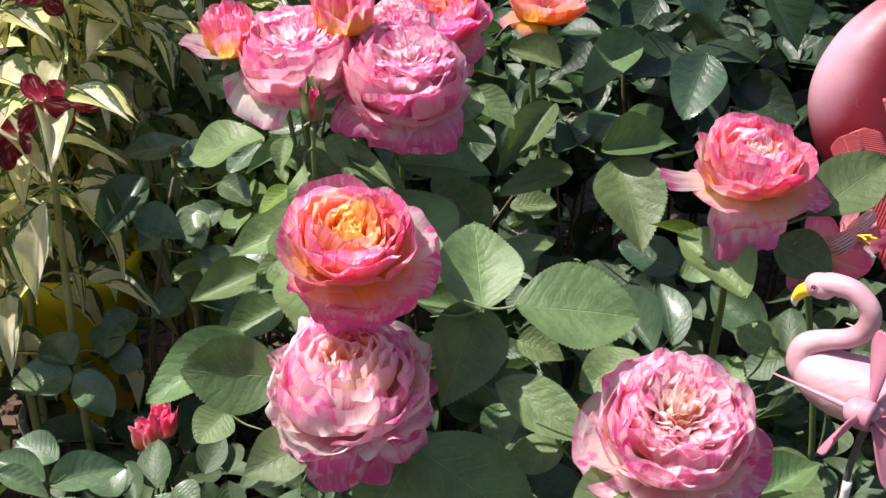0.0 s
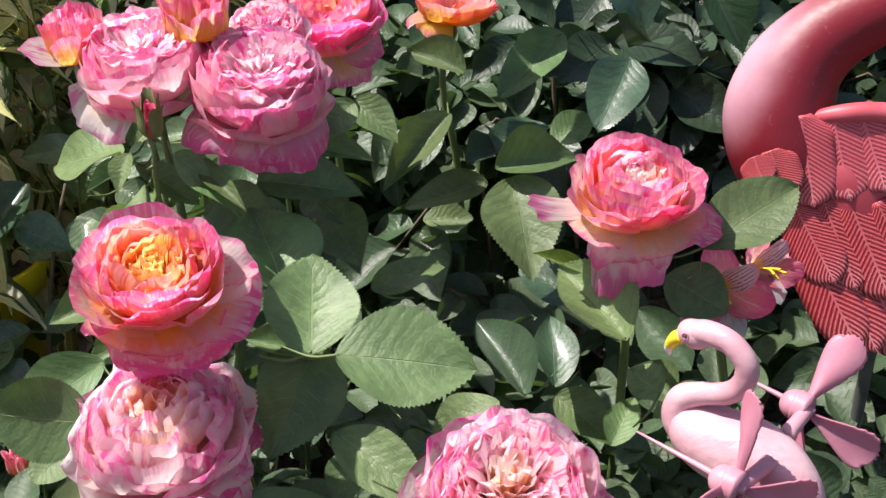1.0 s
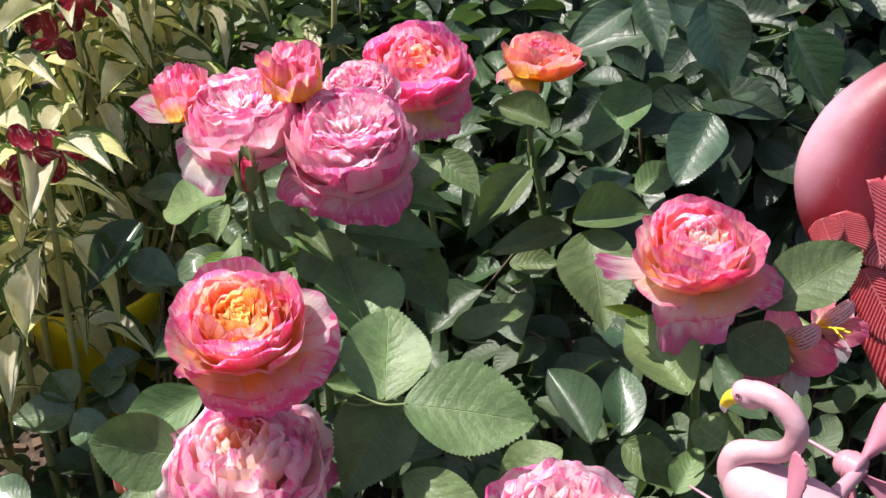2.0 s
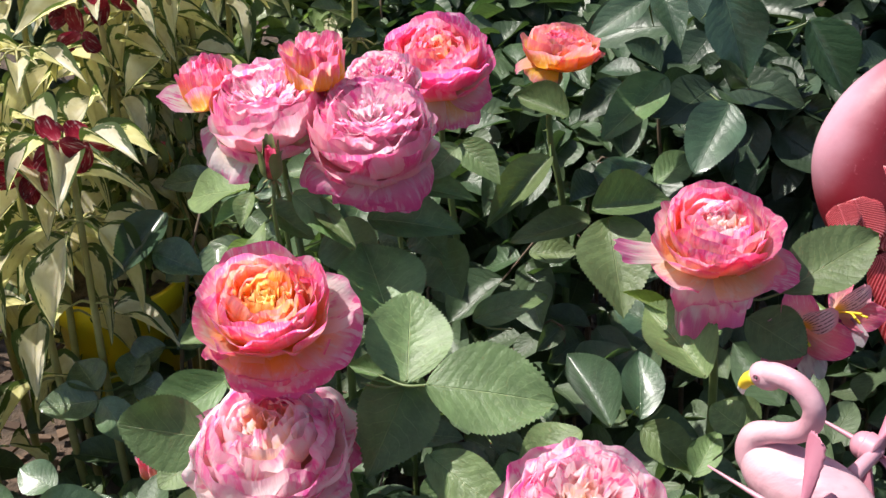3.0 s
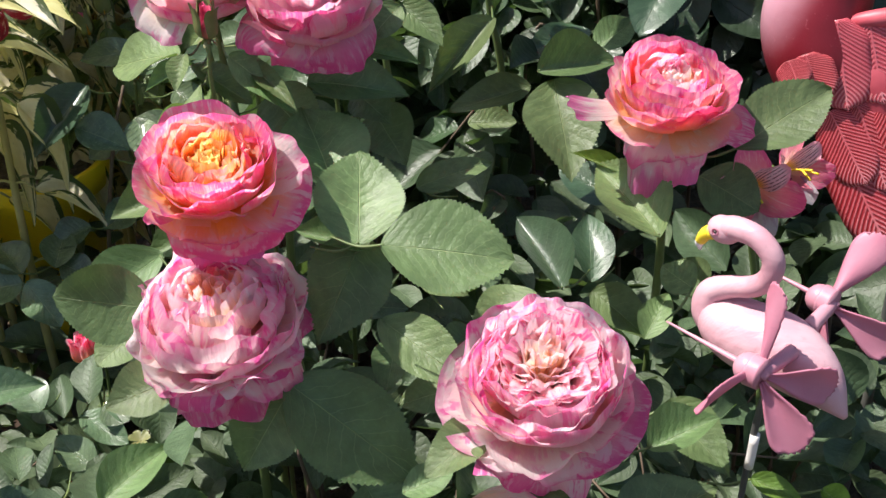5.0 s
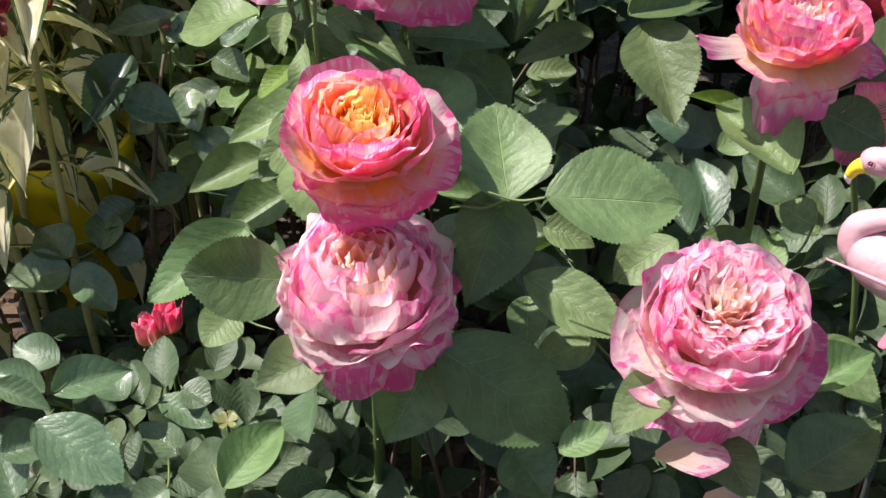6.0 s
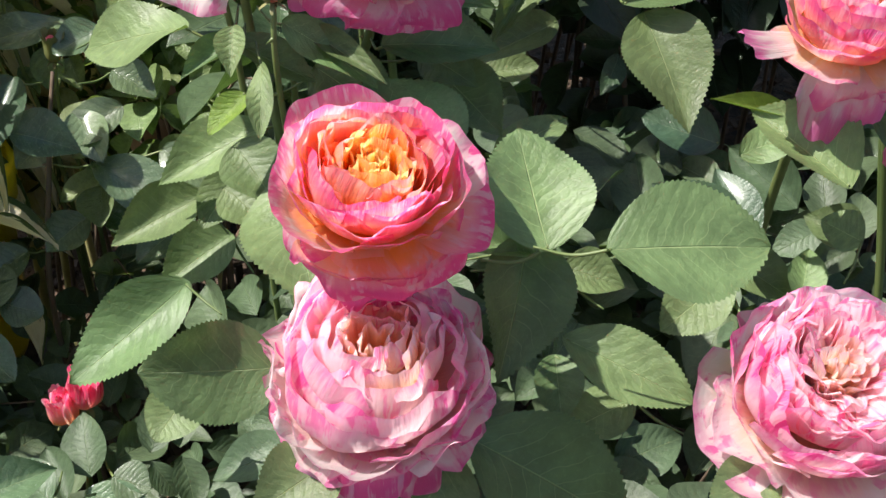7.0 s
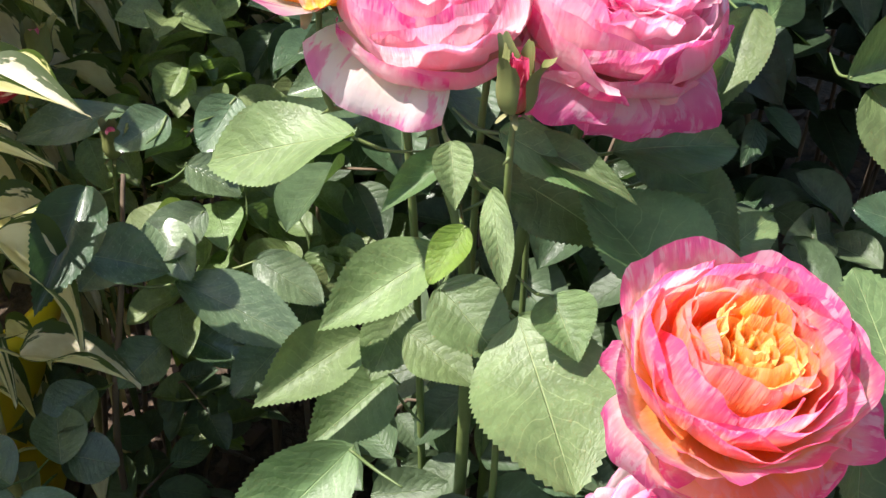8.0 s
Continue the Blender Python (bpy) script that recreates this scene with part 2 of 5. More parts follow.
def variegated_material():
    k = Net("variegated_leaf")
    u, v = k.uv()
    r = k.chance()
    shift = k.math("MULTIPLY", r, 23.0)
    across = k.math("ABSOLUTE", k.math("MULTIPLY_ADD", u, 2.0, -1.0))
    wob = k.noise(k.vec(k.math("MULTIPLY_ADD", u, 4.0, shift), k.math("MULTIPLY", v, 1.6), shift), 2.0, 3.0, 0.6)
    rim = k.ramp(k.math("ADD", across, k.math("MULTIPLY_ADD", wob, 1.3, -0.65)), 0.68, 0.75)
    cloud = k.noise(k.vec(k.math("ADD", u, shift), v, shift), 5.0, 3.0)
    cream = k.mix(k.ramp(cloud, 0.35, 0.65), (0.77, 0.70, 0.46), (0.90, 0.84, 0.66))
    rib = k.ramp(across, 0.10, 0.02)
    cream = k.mix(k.math("MULTIPLY", rib, 0.5), cream, (0.66, 0.60, 0.34))
    c = k.mix(rim, cream, (0.08, 0.12, 0.035))
    k.link(c, k.bsdf.inputs["Base Color"])
    k.bsdf.inputs["Roughness"].default_value = 0.42
    nrm = k.bump(k.math("SUBTRACT", cloud, rib), 0.35, 0.0015)
    k.thin(k.mix(1.0, c, (1.08, 1.12, 0.72), "MULTIPLY"), 0.55, nrm)
    return k.m


VARIEGATED = variegated_material()
RED_PETAL = petal_material("dark_red_petal", (0.35, 0.05, 0.08), (0.22, 0.012, 0.03), (0.14, 0.008, 0.02), (0.45, 0.08, 0.10), 0.3, 0.6, 0.4, 6.0)
LILY_PINK = petal_material("lily_pink", (0.92, 0.55, 0.40), (0.93, 0.27, 0.37), (0.86, 0.15, 0.36), (0.95, 0.56, 0.56), 0.4, 0.75, 0.4, 6.0)


def lily_striped():
    k = Net("lily_striped")
    u, v = k.uv()
    across = k.math("ABSOLUTE", k.math("MULTIPLY_ADD", u, 2.0, -1.0))
    lines = k.math("SINE", k.math("MULTIPLY_ADD", k.math("SUBTRACT", u, 0.5), k.math("MULTIPLY_ADD", v, 34.0, 30.0), 0.4))
    dash = k.noise(k.vec(k.math("MULTIPLY", u, 5.0), k.math("MULTIPLY", v, 4.0)), 2.4, 2.0)
    mask = k.math("MULTIPLY", k.ramp(lines, 0.45, 0.8), k.ramp(dash, 0.38, 0.5))
    mask = k.math("MULTIPLY", mask, k.math("MULTIPLY", k.ramp(v, 0.15, 0.3), k.ramp(v, 0.97, 0.8)))
    c = k.mix(k.ramp(v, 0.1, 0.45), (0.90, 0.55, 0.08), (0.90, 0.62, 0.66))
    c = k.mix(k.ramp(v, 0.8, 1.0), c, (0.86, 0.36, 0.46))
    c = k.mix(mask, c, (0.16, 0.01, 0.05))
    k.link(c, k.bsdf.inputs["Base Color"])
    k.bsdf.inputs["Roughness"].default_value = 0.5
    k.thin(c, 0.25)
    return k.m


LILY_STRIPED = lily_striped()
LILY_WHITE = petal_material("lily_white_violet", (0.40, 0.03, 0.22), (0.72, 0.55, 0.66), (0.86, 0.80, 0.84), (0.42, 0.06, 0.28), 0.55, 0.6, 0.3, 4.0)


def ornament_material():
    """Painted flamingo: pale pink on its upper side, brushed to deep rose below the neck and on the back; the gradient
    also carries sunlight and shade.
    """
    k = Net("flamingo_paint_and_light")
    p = k.place()
    s = k.n.new("ShaderNodeSeparateXYZ")
    k.link(p, s.inputs[0])
    brush = k.noise(p, 26.0, 3.0)
    fine = k.noise(p, 260.0, 4.0)
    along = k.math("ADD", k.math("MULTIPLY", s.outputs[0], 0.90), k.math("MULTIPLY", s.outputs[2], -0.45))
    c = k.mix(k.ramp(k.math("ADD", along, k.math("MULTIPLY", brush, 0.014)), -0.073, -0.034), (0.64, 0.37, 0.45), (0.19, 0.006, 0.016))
    c = k.mix(k.math("MULTIPLY", k.ramp(fine, 0.62, 0.75), 0.16), c, (0.70, 0.24, 0.30))
    k.link(c, k.bsdf.inputs["Base Color"])
    k.link(k.math("MULTIPLY_ADD", fine, 0.2, 0.38), k.bsdf.inputs["Roughness"])
    k.bump(k.math("ADD", brush, fine), 0.2, 0.001)
    return k.m


def feather_material(name, groove, ridge):
    """Chevron barbs across each feather: painted grooves between raised paler ridges."""
    k = Net(name)
    u, v = k.uv()
    across = k.math("ABSOLUTE", k.math("MULTIPLY_ADD", u, 2.0, -1.0))
    wob = k.noise(k.place(), 90.0, 2.0)
    w = k.math("SINE", k.math("ADD", k.math("MULTIPLY", k.math("SUBTRACT", v, k.math("MULTIPLY", across, 0.28)), 118.0), k.math("MULTIPLY", wob, 1.2)))
    line = k.ramp(w, -0.45, 0.5)
    rib = k.ramp(across, 0.07, 0.02)
    wear = k.noise(k.place(), 34.0, 4.0)
    pale = k.mix(k.ramp(v, 0.55, 1.0), ridge, (0.74, 0.26, 0.28))
    c = k.mix(k.math("MULTIPLY", line, k.ramp(wear, 0.2, 0.5)), groove, pale)
    c = k.mix(rib, c, pale)
    k.link(c, k.bsdf.inputs["Base Color"])
    k.bsdf.inputs["Roughness"].default_value = 0.38
    k.bump(k.math("MAXIMUM", line, rib), 0.8, 0.0016)
    return k.m


PAINT_AND_LIGHT = ornament_material()
FEATHER = feather_material("feather_paint", (0.33, 0.014, 0.022), (0.68, 0.13, 0.15))
FEATHER_SOFT = feather_material("feather_paint_soft", (0.46, 0.05, 0.075), (0.64, 0.13, 0.16))
FEATHER_PLAIN = plastic_material("coral_paint", (0.50, 0.06, 0.085), (0.60, 0.12, 0.15), 0.45, 0.3)
PINK_PLASTIC = plastic_material("pink_plastic", (0.52, 0.22, 0.285), (0.59, 0.31, 0.365), 0.40, 0.25)
PINK_BODY = plastic_material("pink_moulded_body", (0.55, 0.285, 0.335), (0.66, 0.42, 0.46), 0.46, 0.3, strokes=0.9)
PINK_DEEP = plastic_material("pink_blade_plastic", (0.62, 0.23, 0.32), (0.68, 0.30, 0.39), 0.45, 0.2, thin=0.25)
YELLOW_PAINT = plastic_material("yellow_paint", (0.85, 0.62, 0.02), (0.88, 0.68, 0.05), 0.4, 0.2)
WHITE_PAINT = plastic_material("white_paint", (0.78, 0.74, 0.70), (0.84, 0.80, 0.78), 0.4, 0.2)
BLACK_PAINT = plastic_material("black_paint", (0.03, 0.02, 0.02), (0.05, 0.03, 0.03), 0.35, 0.1)
STEEL = plastic_material("dark_steel", (0.06, 0.06, 0.06), (0.10, 0.10, 0.09), 0.45, 0.4)
YELLOW_POT = plastic_material("yellow_glaze", (0.86, 0.62, 0.015), (0.92, 0.70, 0.03), 0.4, 0.3)
CLAY = plastic_material("tan_clay", (0.42, 0.27, 0.14), (0.52, 0.36, 0.21), 0.85, 0.5)


def soil_material():
    k = Net("mulch_soil")
    p = k.world_place()
    a, b, c3 = k.noise(p, 6.0, 4.0), k.noise(p, 45.0, 5.0, 0.65), k.noise(p, 190.0, 3.0)
    c = k.mix(k.ramp(b, 0.35, 0.68), (0.035, 0.023, 0.016), (0.13, 0.085, 0.058))
    c = k.mix(k.math("MULTIPLY", k.ramp(a, 0.4, 0.7), 0.5), c, (0.05, 0.042, 0.022))
    k.link(c, k.bsdf.inputs["Base Color"])
    k.bsdf.inputs["Roughness"].default_value = 0.95
    k.bump(k.math("ADD", b, k.math("MULTIPLY", c3, 0.4)), 0.9, 0.012)
    return k.m


def chip_material():
    k = Net("bark_chip")
    r = k.chance(True)
    n = k.noise(k.world_place(), 120.0, 4.0)
    c = k.mix(r, (0.05, 0.028, 0.018), (0.17, 0.105, 0.065))
    c = k.mix(k.math("MULTIPLY", n, 0.5), c, (0.03, 0.02, 0.014))
    k.link(c, k.bsdf.inputs["Base Color"])
    k.bsdf.inputs["Roughness"].default_value = 0.9
    k.bump(n, 0.6, 0.002)
    return k.m


SOIL, CHIP = soil_material(), chip_material()


# ---- mesh tools ----
def mesh(name, verts, faces, mat, uvs=None, smooth=True):
    me = bpy.data.meshes.new(name)
    me.from_pydata(verts, [], faces)
    if uvs is not None:
        layer = me.uv_layers.new(name="uv")
        idx = np.empty(len(me.loops), dtype=np.int32)
        me.loops.foreach_get("vertex_index", idx)
        layer.data.foreach_set("uv", np.asarray(uvs, dtype=np.float32)[idx].ravel())
    me.polygons.foreach_set("use_smooth", [smooth] * len(me.polygons))
    me.materials.append(mat)
    me.update()
    return me


def thing(name, label, category, place=(0, 0, GROUND), group="", kind=""):
    ob = new(name)
    ob.empty_display_size = 0.05
    ob.location = place
    return tagged(ob, label, category, group, kind)


def part(name, me, parent, m=None, label=""):
    """Links a mesh as one part under a thing or a part; m is its pose in the world."""
    ob = new(name, me)
    ob.parent = parent
    up = Matrix.Identity(4)
    q = parent
    while q is not None:
        up = q.matrix_basis @ up
        q = q.parent
    ob.matrix_basis = up.inverted() @ (m if m is not None else Matrix.Identity(4))
    return tagged(ob, label)


def grid_faces(nu, nv):
    return [(j * (nu + 1) + i, j * (nu + 1) + i + 1, (j + 1) * (nu + 1) + i + 1, (j + 1) * (nu + 1) + i) for j in range(nv) for i in range(nu)]


def spline(points, n):
    """A smooth curve through points, in n steps."""
    p = [Vector(q) for q in points]
    p = [2 * p[0] - p[1], *p, 2 * p[-1] - p[-2]]
    out = []
    for k in range(n + 1):
        s = k / n * (len(p) - 3)
        i = min(int(s), len(p) - 4)
        t = s - i
        a, b, c, d = p[i : i + 4]
        out.append(0.5 * (2 * b + (c - a) * t + (2 * a - 5 * b + 4 * c - d) * t * t + (3 * b - a - 3 * c + d) * t**3))
    return out


def tube_data(points, radii, sides=8, steps=None, squash=1.0):
    steps = steps or 6 * (len(points) - 1)
    line = spline(points, steps)
    rad = [v.x for v in spline([(r, 0, 0) for r in radii], steps)]
    verts, side = [], None
    for k, p in enumerate(line):
        d = (line[min(k + 1, steps)] - line[max(k - 1, 0)]).normalized()
        if side is None:
            side = d.orthogonal().normalized()
        side = (side - d * side.dot(d)).normalized()
        other = d.cross(side)
        for a in range(sides):
            w = 2 * math.pi * a / sides
            verts.append(p + (side * math.cos(w) + other * math.sin(w) * squash) * max(rad[k], 1e-5))
    faces = [(k * sides + a, k * sides + (a + 1) % sides, (k + 1) * sides + (a + 1) % sides, (k + 1) * sides + a) for k in range(steps) for a in range(sides)]
    faces += [tuple(range(sides))[::-1], tuple(steps * sides + a for a in range(sides))]
    return verts, faces


def tube(name, points, radii, mat, sides=8, steps=None, squash=1.0):
    return mesh(name, *tube_data(points, radii, sides, steps, squash), mat)


def ball(name, centre, size, mat, turn=None, rings=14, sides=20, taper=0.0):
    """An egg with half-axes size, narrower towards +x by taper."""
    turn = turn or Matrix.Identity(3)
    verts, faces = [], []
    for j in range(rings + 1):
        a = math.pi * j / rings
        x = -math.cos(a)
        s = math.sin(a) * (1 - taper * (x + 1) / 2)
        for i in range(sides):
            b = 2 * math.pi * i / sides
            verts.append(Vector(centre) + turn @ Vector((x * size[0], s * math.cos(b) * size[1], s * math.sin(b) * size[2])))
    for j in range(rings):
        for i in range(sides):
            faces.append((j * sides + i, j * sides + (i + 1) % sides, (j + 1) * sides + (i + 1) % sides, (j + 1) * sides + i))
    return mesh(name, verts, faces, mat)


# ---- leaves ----
def leaf_data(nu, nv, fold, droop, twist, wave, seed, teeth=0.019, narrow=1.0, broad_at=0.42, tip=0.80):
    """A blade one metre long and one wide along +y, its upper side towards +z: verts, faces, uvs."""
    g = random.Random(seed)
    ph = g.uniform(0, 6.28)
    verts, uvs = [], []
    for j in range(nv + 1):
        v = j / nv
        if v < broad_at:
            w = 0.5 * math.sin(math.pi / 2 * v / broad_at) ** 0.60
        else:
            w = 0.5 * math.cos(math.pi / 2 * (v - broad_at) / (1 - broad_at)) ** tip
        w = max(w * narrow, 0.004)
        for i in range(nu + 1):
            u = 2 * i / nu - 1
            edge = abs(u) > 0.999
            x, y = u * w, v
            if edge and teeth and 0.04 < v < 0.97:
                x *= 1 + (teeth / max(w, 0.1)) * (1 if j % 2 else -0.15)
                y += teeth * 0.5 * (1 if j % 2 else 0)
            z = fold * abs(u) ** 1.3 * w * 2 - droop * v**2 + twist * u * w * (v - 0.4)
            z += wave * abs(u) ** 1.5 * math.sin(7.5 * v + ph + (1.7 if u > 0 else 0)) + 0.012 * math.sin(3.1 * v + ph)
            verts.append((x, y, z))
            uvs.append(((u + 1) / 2, v))
    return verts, grid_faces(nu, nv), uvs


LEAF_SHAPES = [
    leaf_data(8, 60, 0.16, 0.10, 0.3, 0.022, 1, tip=1.1),
    leaf_data(8, 60, 0.10, 0.05, -0.4, 0.030, 2, broad_at=0.46),
    leaf_data(8, 60, 0.22, 0.16, 0.2, 0.018, 3, tip=1.1),
    leaf_data(8, 60, 0.06, 0.12, 0.5, 0.035, 4, broad_at=0.48),
    leaf_data(8, 60, 0.14, -0.04, -0.2, 0.028, 5),
    leaf_data(8, 60, 0.34, 0.10, 0.4, 0.020, 6, tip=1.1),
]
LEAF_MESHES = {}


def leaf_mesh(shape, mat):
    if (shape, mat.name) not in LEAF_MESHES:
        LEAF_MESHES[shape, mat.name] = mesh("leaf", *LEAF_SHAPES[shape][:2], mat, LEAF_SHAPES[shape][2])
    return LEAF_MESHES[shape, mat.name]


def leaf_pose(base, tip, nx, ny, width):
    """Base and tip of a leaf, the lean of its upper side and its width."""
    b = Vector(base)
    y = Vector(tip) - b
    z = Vector((nx, ny, math.sqrt(max(0.0, 1 - nx * nx - ny * ny))))
    x = y.cross(z).normalized()
    z = x.cross(y).normalized()
    m = Matrix((x * width, y, z * y.length)).transposed().to_4x4()
    m.translation = b
    return m


def foot_on(line, p):
    """The place on a stem from which a leaf stalk to p would grow."""
    best = min(line, key=lambda q: (q - p).length + 0.6 * max(0.0, q.z - p.z + 0.01))
    return best


def leaves_on(parent, line, rows, mat=None):
    """Rows: base, tip, lean of the upper side, width, shape."""
    for base, tip, nx, ny, width, shape in rows:
        part("leaf", leaf_mesh(shape, mat or LEAF), parent, leaf_pose(base, tip, nx, ny, width))
        b, t = Vector(base), Vector(tip)
        root = foot_on(line, b)
        reach = (b - root).length
        root = b.lerp(root, min(1.0, 0.032 / max(reach, 1e-4)))
        bend = root.lerp(b, 0.55) + Vector((0, 0, -0.12 * (b - root).length))
        part("leaf_stalk", tube("leaf_stalk", [root, bend, b + (t - b) * 0.03], [0.0005, 0.0009, 0.0008], STEM, 6, 10), parent)


def cane(parent, points, r0=0.004, r1=0.0022, mat=None):
    """A stem with small thorns; returns its line."""
    n = 7 * (len(points) - 1)
    v, f = tube_data(points, [r0 + (r1 - r0) * k / (len(points) - 1) for k in range(len(points))], 8, n)
    line = spline(points, n)
    for k in range(2, n - 2, 3):
        d = (line[k + 1] - line[k]).normalized()
        o = Matrix.Rotation(k * 2.4, 3, d) @ d.orthogonal().normalized()
        i = len(v)
        p = line[k] + o * r1 * 0.8
        v += [p + d * 0.0016, p - d * 0.0016, p + d.cross(o) * 0.001, p + o * 0.0052 - d * 0.0012]
        f += [(i, i + 2, i + 3), (i + 2, i + 1, i + 3), (i + 1, i, i + 3)]
    part("stem", mesh("stem", v, f, mat or STEM), parent)
    return line


# ---- blooms ----
def petal_mesh(length, width, a0, a1, r0, curl, ruffle, wrap, mat, seed, notch=0.0, nu=10, nv=12):
    """A petal that starts r0 from the axis and leans outwards from a0 to a1 degrees, its rim turned by curl more."""
    g = random.Random(seed)
    p1, p2, p3 = g.uniform(0, 6.3), g.uniform(0, 6.3), g.uniform(0, 6.3)
    k1, k2 = g.uniform(2.5, 4.2), g.uniform(5.5, 8.5)
    lop = g.uniform(-0.18, 0.18)
    verts, uvs = [], []
    prof = [(r0, 0.0)]
    angs = []
    for j in range(1, nv + 1):
        v = (j - 0.5) / nv
        a = a0 + (a1 - a0) * v**0.9 + curl * max(0.0, (v - 0.72) / 0.28) ** 1.5
        angs.append(a)
        s = length / nv
        prof.append((prof[-1][0] + s * math.sin(radians(a)), prof[-1][1] + s * math.cos(radians(a))))
    for j in range(nv + 1):
        v = j / nv
        w = 0.5 * width * (0.16 + 0.84 * math.sin(min(1.0, v * 1.22) * math.pi / 2) ** 1.1)
        for i in range(nu + 1):
            u = 2 * i / nu - 1
            short = 1 - 0.30 * abs(u) ** 2.6 + lop * 0.5 * u * v - notch * max(0.0, 1 - abs(u) * 4) * v
            sv = v * short * nv
            q = min(int(sv), nv - 1)
            f = sv - q
            r = prof[q][0] + (prof[q + 1][0] - prof[q][0]) * f
            z = prof[q][1] + (prof[q + 1][1] - prof[q][1]) * f
            a = radians(angs[q])
            n = ruffle * v**1.6 * (math.sin(k1 * u + p1) * 0.6 + abs(u) ** 1.5 * math.sin(k2 * u + p2 + 2 * v) * 0.7 + 0.35 * math.sin(11 * u + p3) * v**3)
            r += n * math.cos(a)
            z -= n * math.sin(a)
            rc = max(abs(r), 0.007)
            phi = u * w / rc
            phi = max(-1.9, min(1.9, phi))
            x = wrap * rc * math.cos(phi) + (1 - wrap) * rc + (r - rc)
            y = wrap * rc * math.sin(phi) + (1 - wrap) * u * w
            verts.append((x, y, z))
            uvs.append((i / nu, v))
    return mesh("petal", verts, grid_faces(nu, nv), mat, uvs)


def blade_mesh(radius, height, bend, lip, arc, ruffle, mat, seed, nu=20, nv=14, point=0.0):
    """A petal from the axis to a rim at radius and height, bowed towards bend, its lip rolled outwards by lip degrees, arc degrees to each side."""
    g = random.Random(seed)
    ph = [g.uniform(0, 6.3) for _ in range(6)]
    f1, f2 = g.uniform(2.2, 3.8), g.uniform(6.0, 9.5)
    lop, slant = g.uniform(-0.05, 0.05), g.uniform(-0.12, 0.12)
    p0, p1, p2 = Vector((0.02 * radius + 0.0006, 0)), Vector(bend), Vector((radius, height))
    line = []
    for j in range(nv + 1):
        t = j / nv
        line.append(p0 * (1 - t) ** 2 + p1 * (2 * t * (1 - t)) + p2 * t * t)
    # roll the lip outwards
    start = int(nv * 0.68)
    for j in range(start, nv + 1):
        turn = Matrix.Rotation(-radians(lip) * ((j - start) / max(1, nv - start)) ** 1.3, 2)
        line[j] = line[start] + turn @ (line[j] - line[start]) if j > start else line[j]
    far = max(abs(radius), 0.004)
    half = radians(arc) * max(far, 0.006)
    verts, uvs = [], []
    for j in range(nv + 1):
        v = j / nv
        w = half * (0.22 + 0.78 * math.sin(min(1.0, v * 1.25) * math.pi / 2))
        for i in range(nu + 1):
            u = 2 * i / nu - 1
            cut = 0.17 * abs(u) ** 3.2 + lop * u + point * abs(u) + 0.024 * math.sin(f2 * u + ph[0]) + 0.006 * math.sin(15 * u + ph[1])
            s = max(0.0, min(1.0, v * (1 - cut * v * v))) * nv
            q = min(int(s), nv - 1)
            at = line[q].lerp(line[q + 1], s - q)
            d = (line[q + 1] - line[q]).normalized()
            wave = ruffle * (v**1.5 * 0.7 * math.sin(f1 * u + ph[2]) + v**2.5 * (0.35 + 0.65 * u * u) * 0.6 * math.sin(f2 * u + ph[3] + 1.5 * v) + v**4 * 0.12 * math.sin(14 * u + ph[4]))
            r, z = at.x + d.y * wave, at.y - d.x * wave
            rc = max(abs(r), far * 0.34)
            phi = max(-2.2, min(2.2, u * w / rc)) + slant * v
            verts.append((rc * math.cos(phi) + (r - rc), rc * math.sin(phi), z + 0.10 * ruffle * u))
            uvs.append((i / nu, v))
    return mesh("petal", verts, grid_faces(nu, nv), mat, uvs)


